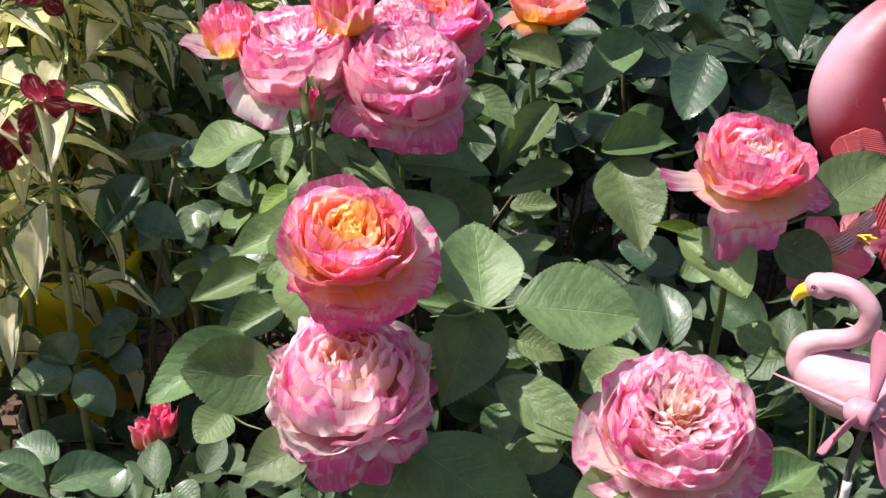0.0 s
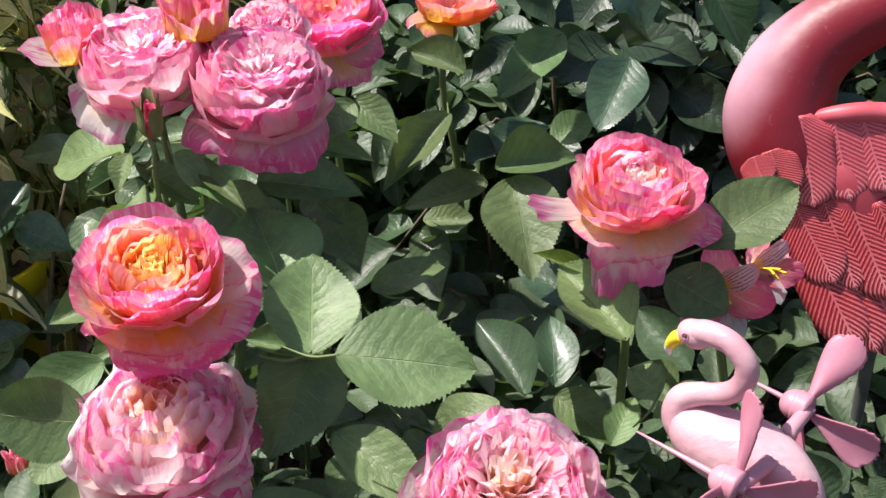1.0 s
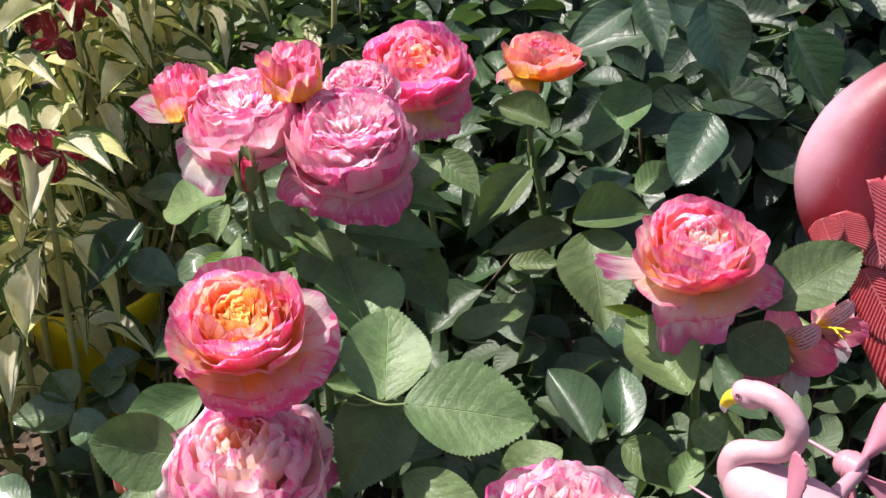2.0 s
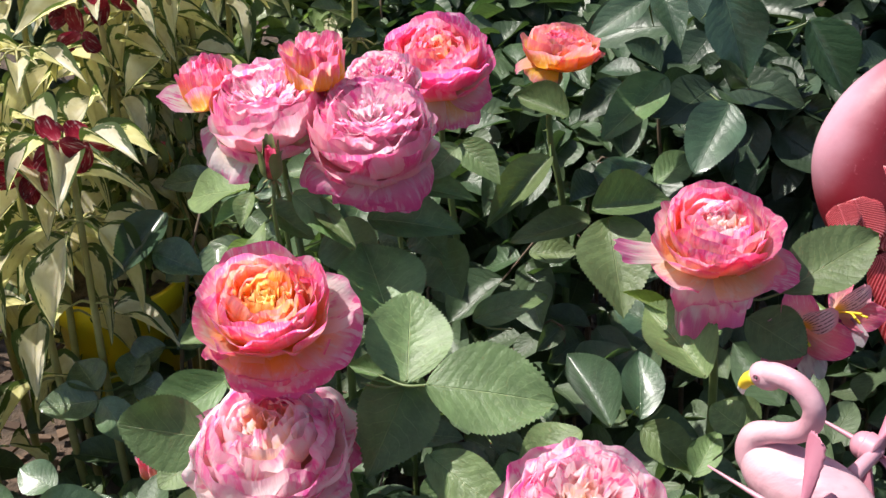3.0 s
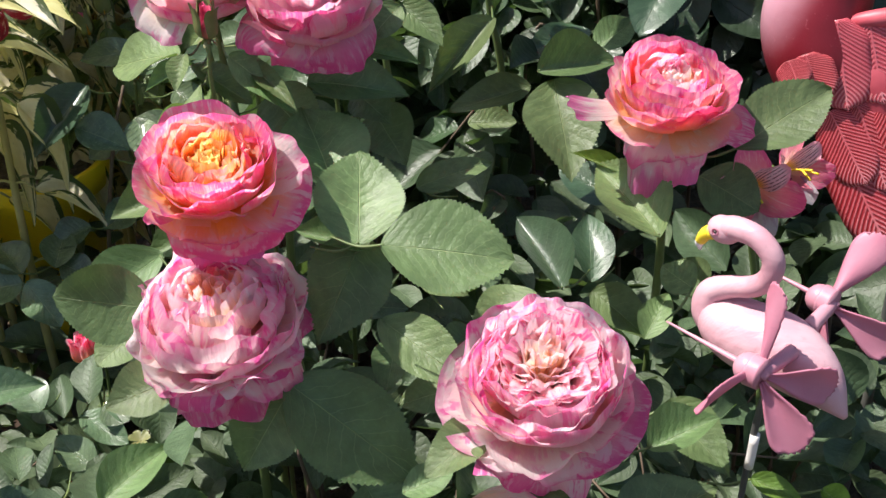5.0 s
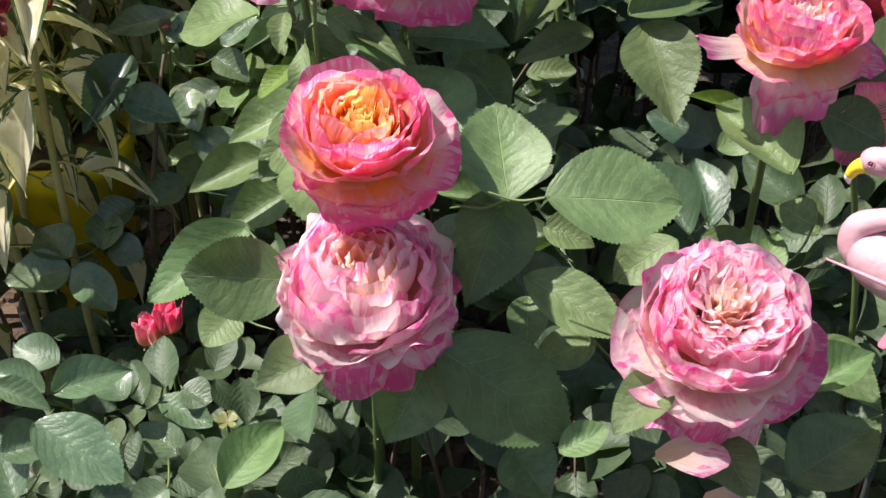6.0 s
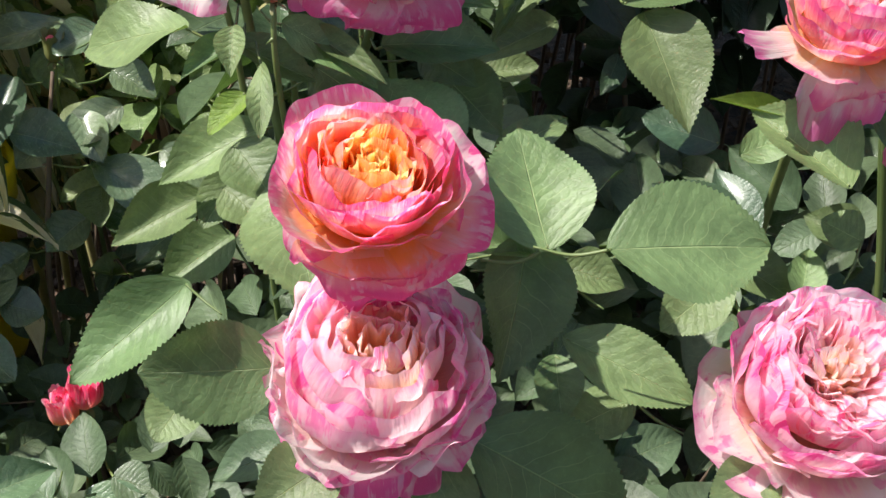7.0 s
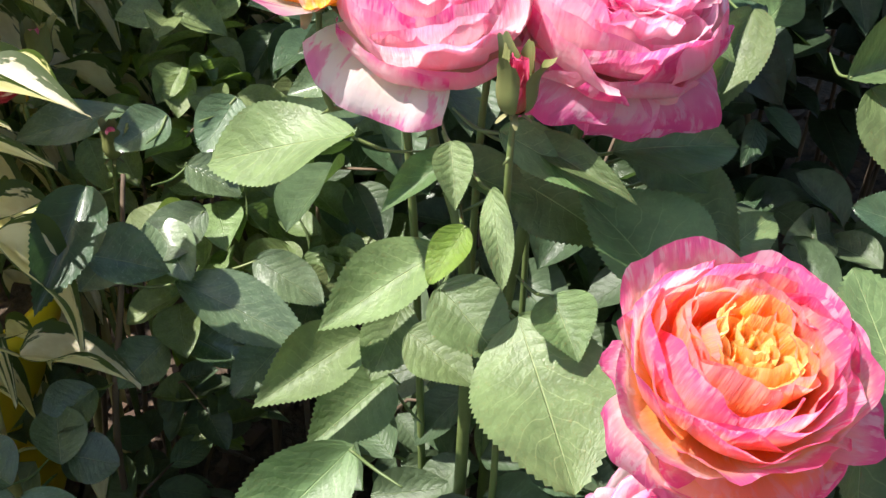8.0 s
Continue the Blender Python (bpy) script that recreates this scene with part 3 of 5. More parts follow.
def bloom(parent, place, lean, size, rings, seed, guards=(), sepals=True):
    """A rose at place whose axis leans as given. Rings, in units of size: count, rim radius, rim height, bend radius, bend height, lip, arc, ruffle, materials.
    Guards are single outer petals: azimuth, then as a ring."""
    g = random.Random(seed)
    axis = Vector((lean[0], lean[1], 1.0)).normalized()
    turn = Vector((0, 0, 1)).rotation_difference(axis).to_matrix().to_4x4()
    m = Matrix.Translation(place) @ turn
    start = g.uniform(0, 360)
    for k, (count, radius, height, br, bh, lip, arc, ruffle, mats) in enumerate(rings):
        for i in range(count):
            a, b = g.uniform(0.92, 1.07), g.uniform(-0.022, 0.022)
            me = blade_mesh(size * radius * a, size * (height + b), (size * br * a, size * bh), lip + g.uniform(-14, 14), arc * g.uniform(0.85, 1.15),
                            size * ruffle * g.uniform(0.7, 1.4), g.choice(mats), g.random(), 20 if radius > 0.2 else 14, 14 if radius > 0.2 else 11)
            spin = Matrix.Rotation(radians(start + 360 * (i + g.uniform(-0.25, 0.25)) / count + k * 51), 4, "Z")
            tip = Matrix.Rotation(g.uniform(-0.07, 0.07), 4, "Y") @ Matrix.Rotation(g.uniform(-0.06, 0.06), 4, "X")
            part("petal", me, parent, m @ spin @ tip)
    for az, radius, height, br, bh, lip, arc, ruffle, mat in guards:
        me = blade_mesh(size * radius, size * height, (size * br, size * bh), lip, arc, size * ruffle, mat, g.random(), 24, 16)
        part("petal", me, parent, m @ Matrix.Translation((0, 0, -size * 0.012)) @ Matrix.Rotation(radians(az), 4, "Z"))
    hip = ball("hip", (0, 0, -size * 0.07), (size * 0.075, size * 0.075, size * 0.10), SEPAL)
    part("hip", hip, parent, m)
    if sepals:
        for i in range(5):
            me = petal_mesh(size * 0.30, size * 0.10, 95, 140, size * 0.05, 10, size * 0.01, 0.5, SEPAL, g.random(), 0, 4, 8)
            part("sepal", me, parent, m @ Matrix.Rotation(radians(72 * i + seed * 31), 4, "Z"))
    return Vector(place) - axis * size * 0.16, axis


def rings_cup(outer, middle, inner, heart, core):
    """An open cup: upright incurved petals nested in arcs; the rims step down a little to a swirled heart."""
    return [
        (5, 0.47, 0.30, 0.60, -0.06, 26, 48, 0.040, outer),
        (5, 0.44, 0.38, 0.60, -0.02, 20, 52, 0.038, outer),
        (5, 0.39, 0.42, 0.55, 0.02, 14, 54, 0.036, outer),
        (5, 0.345, 0.435, 0.49, 0.05, 8, 54, 0.036, middle),
        (5, 0.30, 0.44, 0.43, 0.08, 4, 54, 0.036, middle),
        (5, 0.255, 0.435, 0.37, 0.10, 2, 56, 0.038, inner),
        (5, 0.215, 0.43, 0.31, 0.12, 0, 56, 0.038, inner),
        (5, 0.175, 0.42, 0.25, 0.14, 2, 56, 0.038, heart),
        (5, 0.135, 0.41, 0.19, 0.16, 4, 56, 0.036, heart),
        (4, 0.095, 0.40, 0.14, 0.18, 6, 60, 0.034, heart),
        (4, 0.055, 0.39, 0.09, 0.18, 10, 64, 0.030, core),
        (3, 0.025, 0.385, 0.05, 0.18, 10, 70, 0.026, core),
    ]


def rings_dome(outer, middle, inner, heart, core):
    """A full globe: large incurved outer petals round a high dome of crowded rims."""
    return [
        (5, 0.46, 0.30, 0.60, -0.06, 12, 48, 0.036, outer),
        (6, 0.45, 0.38, 0.61, -0.02, 6, 46, 0.036, outer),
        (6, 0.41, 0.43, 0.57, 0.02, 2, 44, 0.036, middle),
        (6, 0.37, 0.46, 0.52, 0.05, 2, 44, 0.038, middle),
        (6, 0.33, 0.475, 0.46, 0.08, 6, 50, 0.044, inner),
        (6, 0.29, 0.485, 0.40, 0.10, 10, 50, 0.046, inner),
        (7, 0.268, 0.455, 0.37, 0.11, 26, 44, 0.032, heart),
        (8, 0.245, 0.49, 0.34, 0.13, 36, 42, 0.032, heart),
        (7, 0.222, 0.465, 0.31, 0.14, 28, 44, 0.032, heart),
        (8, 0.20, 0.50, 0.28, 0.16, 38, 42, 0.032, heart),
        (7, 0.176, 0.475, 0.25, 0.17, 28, 46, 0.032, heart),
        (7, 0.155, 0.505, 0.22, 0.18, 36, 46, 0.030, heart),
        (6, 0.132, 0.48, 0.19, 0.19, 26, 50, 0.030, heart),
        (6, 0.11, 0.505, 0.16, 0.20, 28, 52, 0.030, heart),
        (5, 0.086, 0.48, 0.13, 0.21, 22, 54, 0.030, core),
        (5, 0.065, 0.50, 0.10, 0.22, 10, 58, 0.034, core),
        (4, 0.03, 0.495, 0.05, 0.22, 10, 64, 0.028, core),
    ]


def rings_blown(skirt, outer, middle, heart, core):
    """Fully blown: frilled petals spill outwards and down round a low cup whose rims fold in over the heart."""
    return [
        (7, 0.46, -0.14, 0.44, 0.12, 0, 34, 0.070, skirt),
        (8, 0.51, -0.02, 0.44, 0.08, 6, 32, 0.076, skirt),
        (8, 0.51, 0.08, 0.48, 0.02, 12, 32, 0.070, outer),
        (7, 0.48, 0.17, 0.52, 0.00, 4, 40, 0.060, outer),
        (6, 0.43, 0.25, 0.54, 0.02, -2, 46, 0.046, outer),
        (6, 0.38, 0.33, 0.54, 0.06, -6, 50, 0.040, middle),
        (5, 0.325, 0.385, 0.50, 0.10, -8, 56, 0.036, middle),
        (5, 0.265, 0.415, 0.44, 0.14, -8, 58, 0.034, middle),
        (6, 0.205, 0.43, 0.36, 0.18, 2, 58, 0.034, heart),
        (6, 0.15, 0.435, 0.27, 0.21, 6, 58, 0.034, heart),
        (5, 0.095, 0.43, 0.18, 0.23, 8, 62, 0.032, heart),
        (4, 0.045, 0.42, 0.09, 0.24, 10, 64, 0.028, core),
    ]


def rings_half(outer, inner):
    """A bloom half open: tall petals held upright round a closed heart."""
    return [
        (5, 0.31, 0.50, 0.56, -0.02, 30, 50, 0.040, outer),
        (5, 0.25, 0.58, 0.54, 0.02, 20, 54, 0.038, outer),
        (4, 0.19, 0.63, 0.46, 0.06, 14, 60, 0.034, outer),
        (4, 0.14, 0.65, 0.38, 0.08, 12, 64, 0.030, inner),
        (4, 0.09, 0.65, 0.28, 0.10, 10, 70, 0.028, inner),
        (3, 0.05, 0.64, 0.18, 0.12, 10, 80, 0.024, inner),
    ]


def rings_bud(outer, inner):
    """A closed bud: petals wrapped to a blunt point."""
    return [
        (4, 0.20, 0.86, 0.62, 0.06, 10, 66, 0.030, outer),
        (4, 0.17, 0.94, 0.58, 0.10, 14, 64, 0.028, outer),
        (3, 0.11, 0.97, 0.46, 0.14, 8, 80, 0.024, inner),
        (3, 0.05, 0.96, 0.34, 0.18, 4, 90, 0.020, inner),
    ]


def rings_green_bud(tip):
    """A tight bud, its long sepals still round it."""
    return [
        (5, 0.14, 1.15, 0.52, 0.10, 22, 50, 0.030, (SEPAL,)),
        (4, 0.05, 0.98, 0.44, 0.10, 0, 80, 0.020, (tip,)),
    ]


def rose(label, place, lean, size, rings, seed, foot, leaves=(), mid=None, guards=(), group="roses in bloom", category="rose", name="rose"):
    base = thing(name, label, category, (foot[0], foot[1], GROUND), group)
    neck, axis = bloom(base, place, lean, size, rings, seed, guards)
    low = Vector((foot[0], foot[1], GROUND - 0.02))
    waist = Vector(mid) if mid else low.lerp(neck, 0.55) + Vector((0.01, 0.01, 0.02))
    slim = 1.0 if size > 0.06 else 0.6
    line = cane(base, [low, waist, neck - axis * 0.05, neck + axis * size * 0.1], 0.004 * slim, 0.0022 * slim)
    for rows, mat in leaves:
        leaves_on(base, line, rows, mat)
    return base


def leafy_cane(label, points, leaves):
    base = thing("rose_shoot", label, "rose shoot", (points[0][0], points[0][1], GROUND), "leafy rose shoots")
    line = cane(base, points, 0.0030, 0.0014, STEM_WOOD)
    for rows, mat in leaves:
        leaves_on(base, line, rows, mat)
    return base


# ---- ground ----
def ground():
    n, reach = 120, 40.0
    verts = []
    for j in range(n + 1):
        for i in range(n + 1):
            a, b = 2 * i / n - 1, 2 * j / n - 1
            x, y = reach * a * abs(a) ** 2.2, reach * b * abs(b) ** 2.2
            h = 0.018 * noise.noise((x * 5, y * 5, 0)) + 0.010 * noise.noise((x * 17, y * 17, 3))
            verts.append((x, y + 0.3, GROUND + (h if abs(x) < 4 and abs(y) < 4 else 0)))
    ob = new("ground", mesh("ground", verts, grid_faces(n, n), SOIL))
    tagged(ob, "dark brown mulched soil of the flower bed", "ground", kind="structure")


def bark_chips():
    g = random.Random(4)
    verts, faces = [], []
    for _ in range(2600):
        x, y = g.uniform(-0.9, 1.0), g.uniform(-0.35, 1.2)
        c = Vector((x, y, GROUND + 0.012 + g.uniform(0, 0.012)))
        t = Euler((g.uniform(-0.5, 0.5), g.uniform(-0.5, 0.5), g.uniform(0, 6.3))).to_matrix()
        sx, sy, sz = g.uniform(0.006, 0.02), g.uniform(0.004, 0.009), g.uniform(0.0015, 0.004)
        i = len(verts)
        for a, b, h in ((-1, -0.7, -1), (1, -1, -1), (0.8, 1, -1), (-0.9, 0.8, -1), (-0.8, -0.6, 1), (0.9, -0.8, 1), (0.7, 0.8, 1), (-1, 0.7, 1)):
            verts.append(c + t @ Vector((a * sx, b * sy, h * sz)))
        faces += [(i, i + 3, i + 2, i + 1), (i + 4, i + 5, i + 6, i + 7), (i, i + 1, i + 5, i + 4), (i + 1, i + 2, i + 6, i + 5), (i + 2, i + 3, i + 7, i + 6), (i + 3, i, i + 4, i + 7)]
    ob = new("bark_chips", mesh("bark_chips", verts, faces, CHIP, smooth=False))
    tagged(ob, "brown shredded bark chips scattered over the soil", "mulch", kind="stuff")


ground()
bark_chips()


# ---- leaves of the roses: base, tip, lean of the upper side, width, shape ----
LEAVES_R9 = (
    ((0.169, 0.352, 0.793), (0.122, 0.367, 0.807), 0.05, -0.61, 0.031, 5),
    ((0.250, 0.455, 0.793), (0.196, 0.399, 0.750), -0.00, -0.61, 0.041, 4),
    ((0.159, 0.295, 0.782), (0.113, 0.243, 0.749), 0.06, -0.57, 0.029, 2),
    ((0.190, 0.382, 0.685), (0.121, 0.354, 0.669), 0.04, -0.56, 0.031, 4),
    ((0.135, 0.387, 0.643), (0.179, 0.390, 0.643), 0.03, -0.55, 0.027, 4),
)
LEAVES_SH1G = (
    ((0.302, 0.389, 0.797), (0.274, 0.332, 0.753), -0.05, -0.60, 0.047, 4),
    ((0.230, 0.471, 0.861), (0.180, 0.434, 0.831), 0.01, -0.64, 0.032, 1),
    ((0.239, 0.479, 0.871), (0.259, 0.430, 0.830), -0.02, -0.64, 0.031, 0),
    # These two take the dark glossy colour in place of shade.
    ((0.294, 0.489, 0.862), (0.322, 0.462, 0.788), 0.23, -0.88, 0.058, 0),
    ((0.374, 0.510, 0.831), (0.414, 0.486, 0.765), 0.17, -0.89, 0.048, 5),
    ((0.262, 0.223, 0.670), (0.215, 0.248, 0.678), -0.13, -0.54, 0.036, 4),
)
LEAVES_R9G = (
    ((0.241, 0.426, 0.717), (0.183, 0.410, 0.706), 0.00, -0.58, 0.032, 3),
)
LEAVES_R6 = (
    ((0.060, 0.218, 0.788), (0.110, 0.219, 0.783), 0.10, -0.57, 0.022, 2),
    ((0.095, 0.228, 0.819), (0.074, 0.200, 0.802), 0.10, -0.58, 0.025, 1),
    ((0.091, 0.263, 0.805), (0.125, 0.240, 0.785), 0.08, -0.58, 0.028, 0),
    ((0.035, 0.176, 0.781), (0.106, 0.183, 0.777), 0.11, -0.55, 0.040, 2),
    ((0.063, 0.213, 0.756), (0.091, 0.184, 0.749), -0.26, -0.45, 0.031, 0),
    ((0.076, 0.215, 0.739), (0.103, 0.169, 0.725), -0.26, -0.44, 0.043, 0),
)
LEAVES_R3G = (
    ((0.238, 0.111, 0.668), (0.236, 0.161, 0.697), 0.20, -0.62, 0.031, 0),
    ((0.218, 0.082, 0.682), (0.185, 0.130, 0.710), 0.20, -0.62, 0.034, 5),
)
LEAVES_R3 = (
    ((0.207, 0.245, 0.756), (0.223, 0.178, 0.713), 0.00, -0.55, 0.057, 0),
    ((0.107, 0.208, 0.680), (0.163, 0.236, 0.694), 0.06, -0.53, 0.027, 3),
    ((0.278, 0.081, 0.728), (0.236, 0.129, 0.755), -0.03, -0.52, 0.047, 5),
    ((0.323, 0.118, 0.773), (0.386, 0.153, 0.804), -0.11, -0.55, 0.045, 1),
    ((0.305, 0.130, 0.746), (0.343, 0.107, 0.735), -0.08, -0.52, 0.041, 1),
    ((0.241, 0.140, 0.641), (0.283, 0.109, 0.625), -0.04, -0.49, 0.033, 0),
)
LEAVES_R3_B = (
    ((0.278, 0.106, 0.625), (0.296, 0.140, 0.645), -0.05, -0.49, 0.024, 0),
    ((0.250, 0.166, 0.697), (0.293, 0.173, 0.710), -0.16, -0.53, 0.025, 3),
)
LEAVES_SH1 = (
    ((0.194, 0.248, 0.762), (0.257, 0.258, 0.769), -0.01, -0.57, 0.038, 5),
    ((0.320, 0.127, 0.649), (0.293, 0.151, 0.661), -0.07, -0.51, 0.033, 5),
    ((0.245, 0.430, 0.700), (0.280, 0.452, 0.717), -0.03, -0.59, 0.033, 4),
)
LEAVES_R1 = (
    ((0.059, 0.129, 0.721), (0.030, 0.184, 0.765), 0.29, -0.51, 0.064, 2),
    ((0.093, 0.011, 0.757), (0.087, 0.065, 0.789), 0.11, -0.51, 0.054, 4),
    ((0.110, -0.020, 0.779), (0.186, -0.020, 0.774), 0.06, -0.49, 0.056, 1),
    ((0.090, 0.043, 0.743), (0.071, -0.012, 0.699), 0.40, -0.67, 0.053, 0),
    ((0.092, 0.033, 0.739), (0.049, 0.040, 0.749), 0.12, -0.49, 0.023, 5),
)
LEAVES_R3Y = (
    ((0.262, 0.123, 0.743), (0.219, 0.145, 0.756), -0.02, -0.53, 0.010, 2),
)
LEAVES_R4 = (
    ((-0.069, 0.225, 0.774), (-0.140, 0.262, 0.752), 0.21, -0.54, 0.040, 3),
    ((-0.048, 0.184, 0.788), (-0.002, 0.165, 0.766), 0.18, -0.54, 0.021, 4),
    ((-0.018, 0.173, 0.800), (0.032, 0.149, 0.775), 0.16, -0.54, 0.025, 3),
    ((-0.020, 0.127, 0.737), (-0.016, 0.056, 0.708), -0.17, -0.38, 0.060, 3),
    ((-0.057, 0.171, 0.700), (-0.033, 0.141, 0.690), -0.13, -0.42, 0.031, 0),
    ((-0.031, 0.208, 0.716), (-0.097, 0.187, 0.698), -0.10, -0.45, 0.035, 0),
    ((-0.030, 0.140, 0.794), (-0.035, 0.104, 0.774), -0.17, -0.45, 0.013, 3),
    ((-0.039, 0.161, 0.799), (-0.074, 0.148, 0.787), -0.14, -0.49, 0.014, 2),
)
LEAVES_R4_B = (
    ((-0.043, 0.156, 0.808), (-0.047, 0.132, 0.794), -0.15, -0.48, 0.016, 2),
    ((-0.003, 0.176, 0.792), (0.033, 0.139, 0.781), -0.22, -0.47, 0.015, 0),
    ((0.000, 0.207, 0.754), (0.043, 0.161, 0.740), -0.21, -0.46, 0.045, 0),
    ((-0.048, 0.151, 0.740), (-0.028, 0.113, 0.725), -0.15, -0.42, 0.035, 0),
    ((-0.007, 0.123, 0.750), (-0.004, 0.095, 0.737), -0.19, -0.41, 0.027, 5),
)
LEAVES_SH2G = (
    ((-0.200, 0.364, 0.676), (-0.231, 0.299, 0.645), 0.25, -0.51, 0.038, 2),
)
LEAVES_SH2S = (
    ((-0.206, 0.338, 0.648), (-0.158, 0.336, 0.634), 0.23, -0.51, 0.038, 2),
    ((-0.266, 0.300, 0.505), (-0.317, 0.279, 0.504), 0.19, -0.48, 0.041, 4),
    ((-0.264, 0.302, 0.504), (-0.226, 0.273, 0.481), 0.17, -0.48, 0.037, 3),
    ((-0.268, 0.305, 0.511), (-0.298, 0.329, 0.531), 0.19, -0.49, 0.039, 2),
    ((-0.239, 0.313, 0.514), (-0.239, 0.352, 0.536), 0.16, -0.50, 0.033, 2),
    ((-0.236, 0.321, 0.514), (-0.205, 0.315, 0.505), 0.15, -0.49, 0.032, 1),
    ((-0.157, 0.361, 0.605), (-0.086, 0.311, 0.582), -0.03, -0.46, 0.039, 1),
    ((-0.167, 0.391, 0.632), (-0.149, 0.351, 0.609), -0.00, -0.49, 0.030, 4),
)
LEAVES_SH2S_B = (
    ((-0.171, 0.479, 0.659), (-0.247, 0.469, 0.656), 0.04, -0.54, 0.027, 3),
    ((-0.040, 0.330, 0.777), (-0.082, 0.327, 0.769), -0.10, -0.56, 0.021, 2),
    ((-0.047, 0.354, 0.734), (-0.085, 0.355, 0.730), -0.09, -0.54, 0.023, 2),
    ((-0.134, 0.393, 0.632), (-0.180, 0.367, 0.617), -0.00, -0.50, 0.034, 1),
    ((-0.190, 0.399, 0.606), (-0.216, 0.377, 0.595), 0.03, -0.49, 0.033, 0),
    ((-0.170, 0.370, 0.551), (-0.201, 0.346, 0.540), 0.02, -0.45, 0.035, 0),
    ((-0.155, 0.371, 0.555), (-0.116, 0.342, 0.541), -0.02, -0.45, 0.034, 5),
    ((-0.149, 0.455, 0.666), (-0.184, 0.437, 0.654), 0.00, -0.54, 0.032, 4),
)
LEAVES_SH2S_C = (
    ((-0.105, 0.452, 0.676), (-0.132, 0.420, 0.655), -0.03, -0.54, 0.032, 4),
    ((-0.109, 0.373, 0.604), (-0.071, 0.342, 0.590), -0.06, -0.47, 0.033, 3),
    ((-0.215, 0.355, 0.534), (-0.250, 0.332, 0.525), 0.05, -0.43, 0.033, 2),
    ((-0.142, 0.431, 0.642), (-0.110, 0.410, 0.630), -0.03, -0.52, 0.030, 2),
    ((-0.096, 0.349, 0.556), (-0.133, 0.321, 0.540), -0.04, -0.44, 0.032, 1),
)
LEAVES_R2 = (
    ((-0.071, 0.210, 0.669), (-0.128, 0.184, 0.660), 0.10, -0.53, 0.034, 2),
    ((-0.057, 0.214, 0.635), (-0.104, 0.187, 0.623), 0.09, -0.52, 0.038, 2),
    ((-0.049, 0.213, 0.685), (-0.073, 0.180, 0.666), 0.08, -0.54, 0.028, 1),
    ((-0.033, 0.001, 0.711), (-0.097, -0.005, 0.717), 0.40, -0.86, 0.052, 3),
    ((-0.084, 0.169, 0.636), (-0.158, 0.145, 0.584), 0.12, -0.49, 0.046, 4),
    ((-0.011, -0.038, 0.688), (-0.052, -0.059, 0.681), 0.07, -0.45, 0.036, 0),
    ((-0.086, 0.089, 0.620), (-0.105, 0.063, 0.609), 0.11, -0.47, 0.032, 4),
    ((0.050, -0.023, 0.678), (0.130, -0.040, 0.621), 0.27, -0.76, 0.062, 1),
)
LEAVES_R2_B = (
    ((0.046, -0.005, 0.652), (0.019, -0.036, 0.611), 0.02, -0.80, 0.045, 2),
)
LEAVES_R5 = (
    ((0.110, 0.044, 0.663), (0.107, 0.011, 0.645), -0.05, -0.47, 0.026, 4),
    ((0.104, 0.014, 0.701), (0.161, -0.024, 0.685), -0.07, -0.48, 0.035, 1),
    ((0.176, -0.076, 0.701), (0.143, -0.105, 0.683), -0.10, -0.43, 0.028, 4),
    ((0.253, -0.079, 0.619), (0.311, -0.053, 0.643), -0.19, -0.40, 0.048, 0),
    ((0.271, -0.031, 0.647), (0.314, -0.016, 0.664), -0.20, -0.43, 0.030, 5),
    ((0.206, -0.077, 0.657), (0.221, -0.116, 0.642), -0.14, -0.40, 0.027, 4),
    ((0.123, -0.049, 0.616), (0.154, -0.037, 0.624), -0.07, -0.42, 0.022, 4),
    ((0.200, 0.044, 0.705), (0.160, 0.026, 0.690), -0.11, -0.49, 0.033, 3),
)
LEAVES_R5_B = (
    ((0.122, 0.085, 0.688), (0.155, 0.072, 0.683), -0.07, -0.51, 0.027, 2),
    ((0.096, -0.023, 0.595), (0.119, -0.054, 0.582), -0.05, -0.41, 0.040, 2),
    ((0.154, 0.035, 0.633), (0.113, 0.024, 0.624), -0.07, -0.46, 0.030, 1),
    ((0.285, 0.019, 0.641), (0.324, -0.025, 0.625), -0.14, -0.44, 0.035, 0),
    ((0.307, 0.103, 0.673), (0.286, 0.119, 0.679), -0.12, -0.50, 0.028, 4),
)
LEAVES_B = (
    ((-0.090, -0.007, 0.547), (-0.052, 0.042, 0.565), 0.09, -0.42, 0.036, 2),
)
LEAVES_BS = (
    ((-0.197, -0.018, 0.618), (-0.140, -0.045, 0.595), 0.17, -0.41, 0.040, 1),
    ((-0.223, 0.085, 0.551), (-0.170, 0.111, 0.554), 0.16, -0.44, 0.033, 2),
    ((-0.168, 0.155, 0.481), (-0.124, 0.137, 0.466), 0.12, -0.43, 0.027, 4),
    ((-0.150, 0.160, 0.487), (-0.125, 0.151, 0.480), 0.12, -0.44, 0.028, 4),
    ((-0.204, 0.127, 0.425), (-0.148, 0.141, 0.423), 0.13, -0.41, 0.028, 3),
    ((-0.210, 0.042, 0.589), (-0.252, 0.054, 0.605), 0.20, -0.43, 0.024, 2),
    ((-0.238, 0.033, 0.604), (-0.201, 0.025, 0.592), 0.20, -0.43, 0.019, 2),
    ((-0.180, 0.116, 0.517), (-0.207, 0.137, 0.532), 0.16, -0.44, 0.031, 1),
)
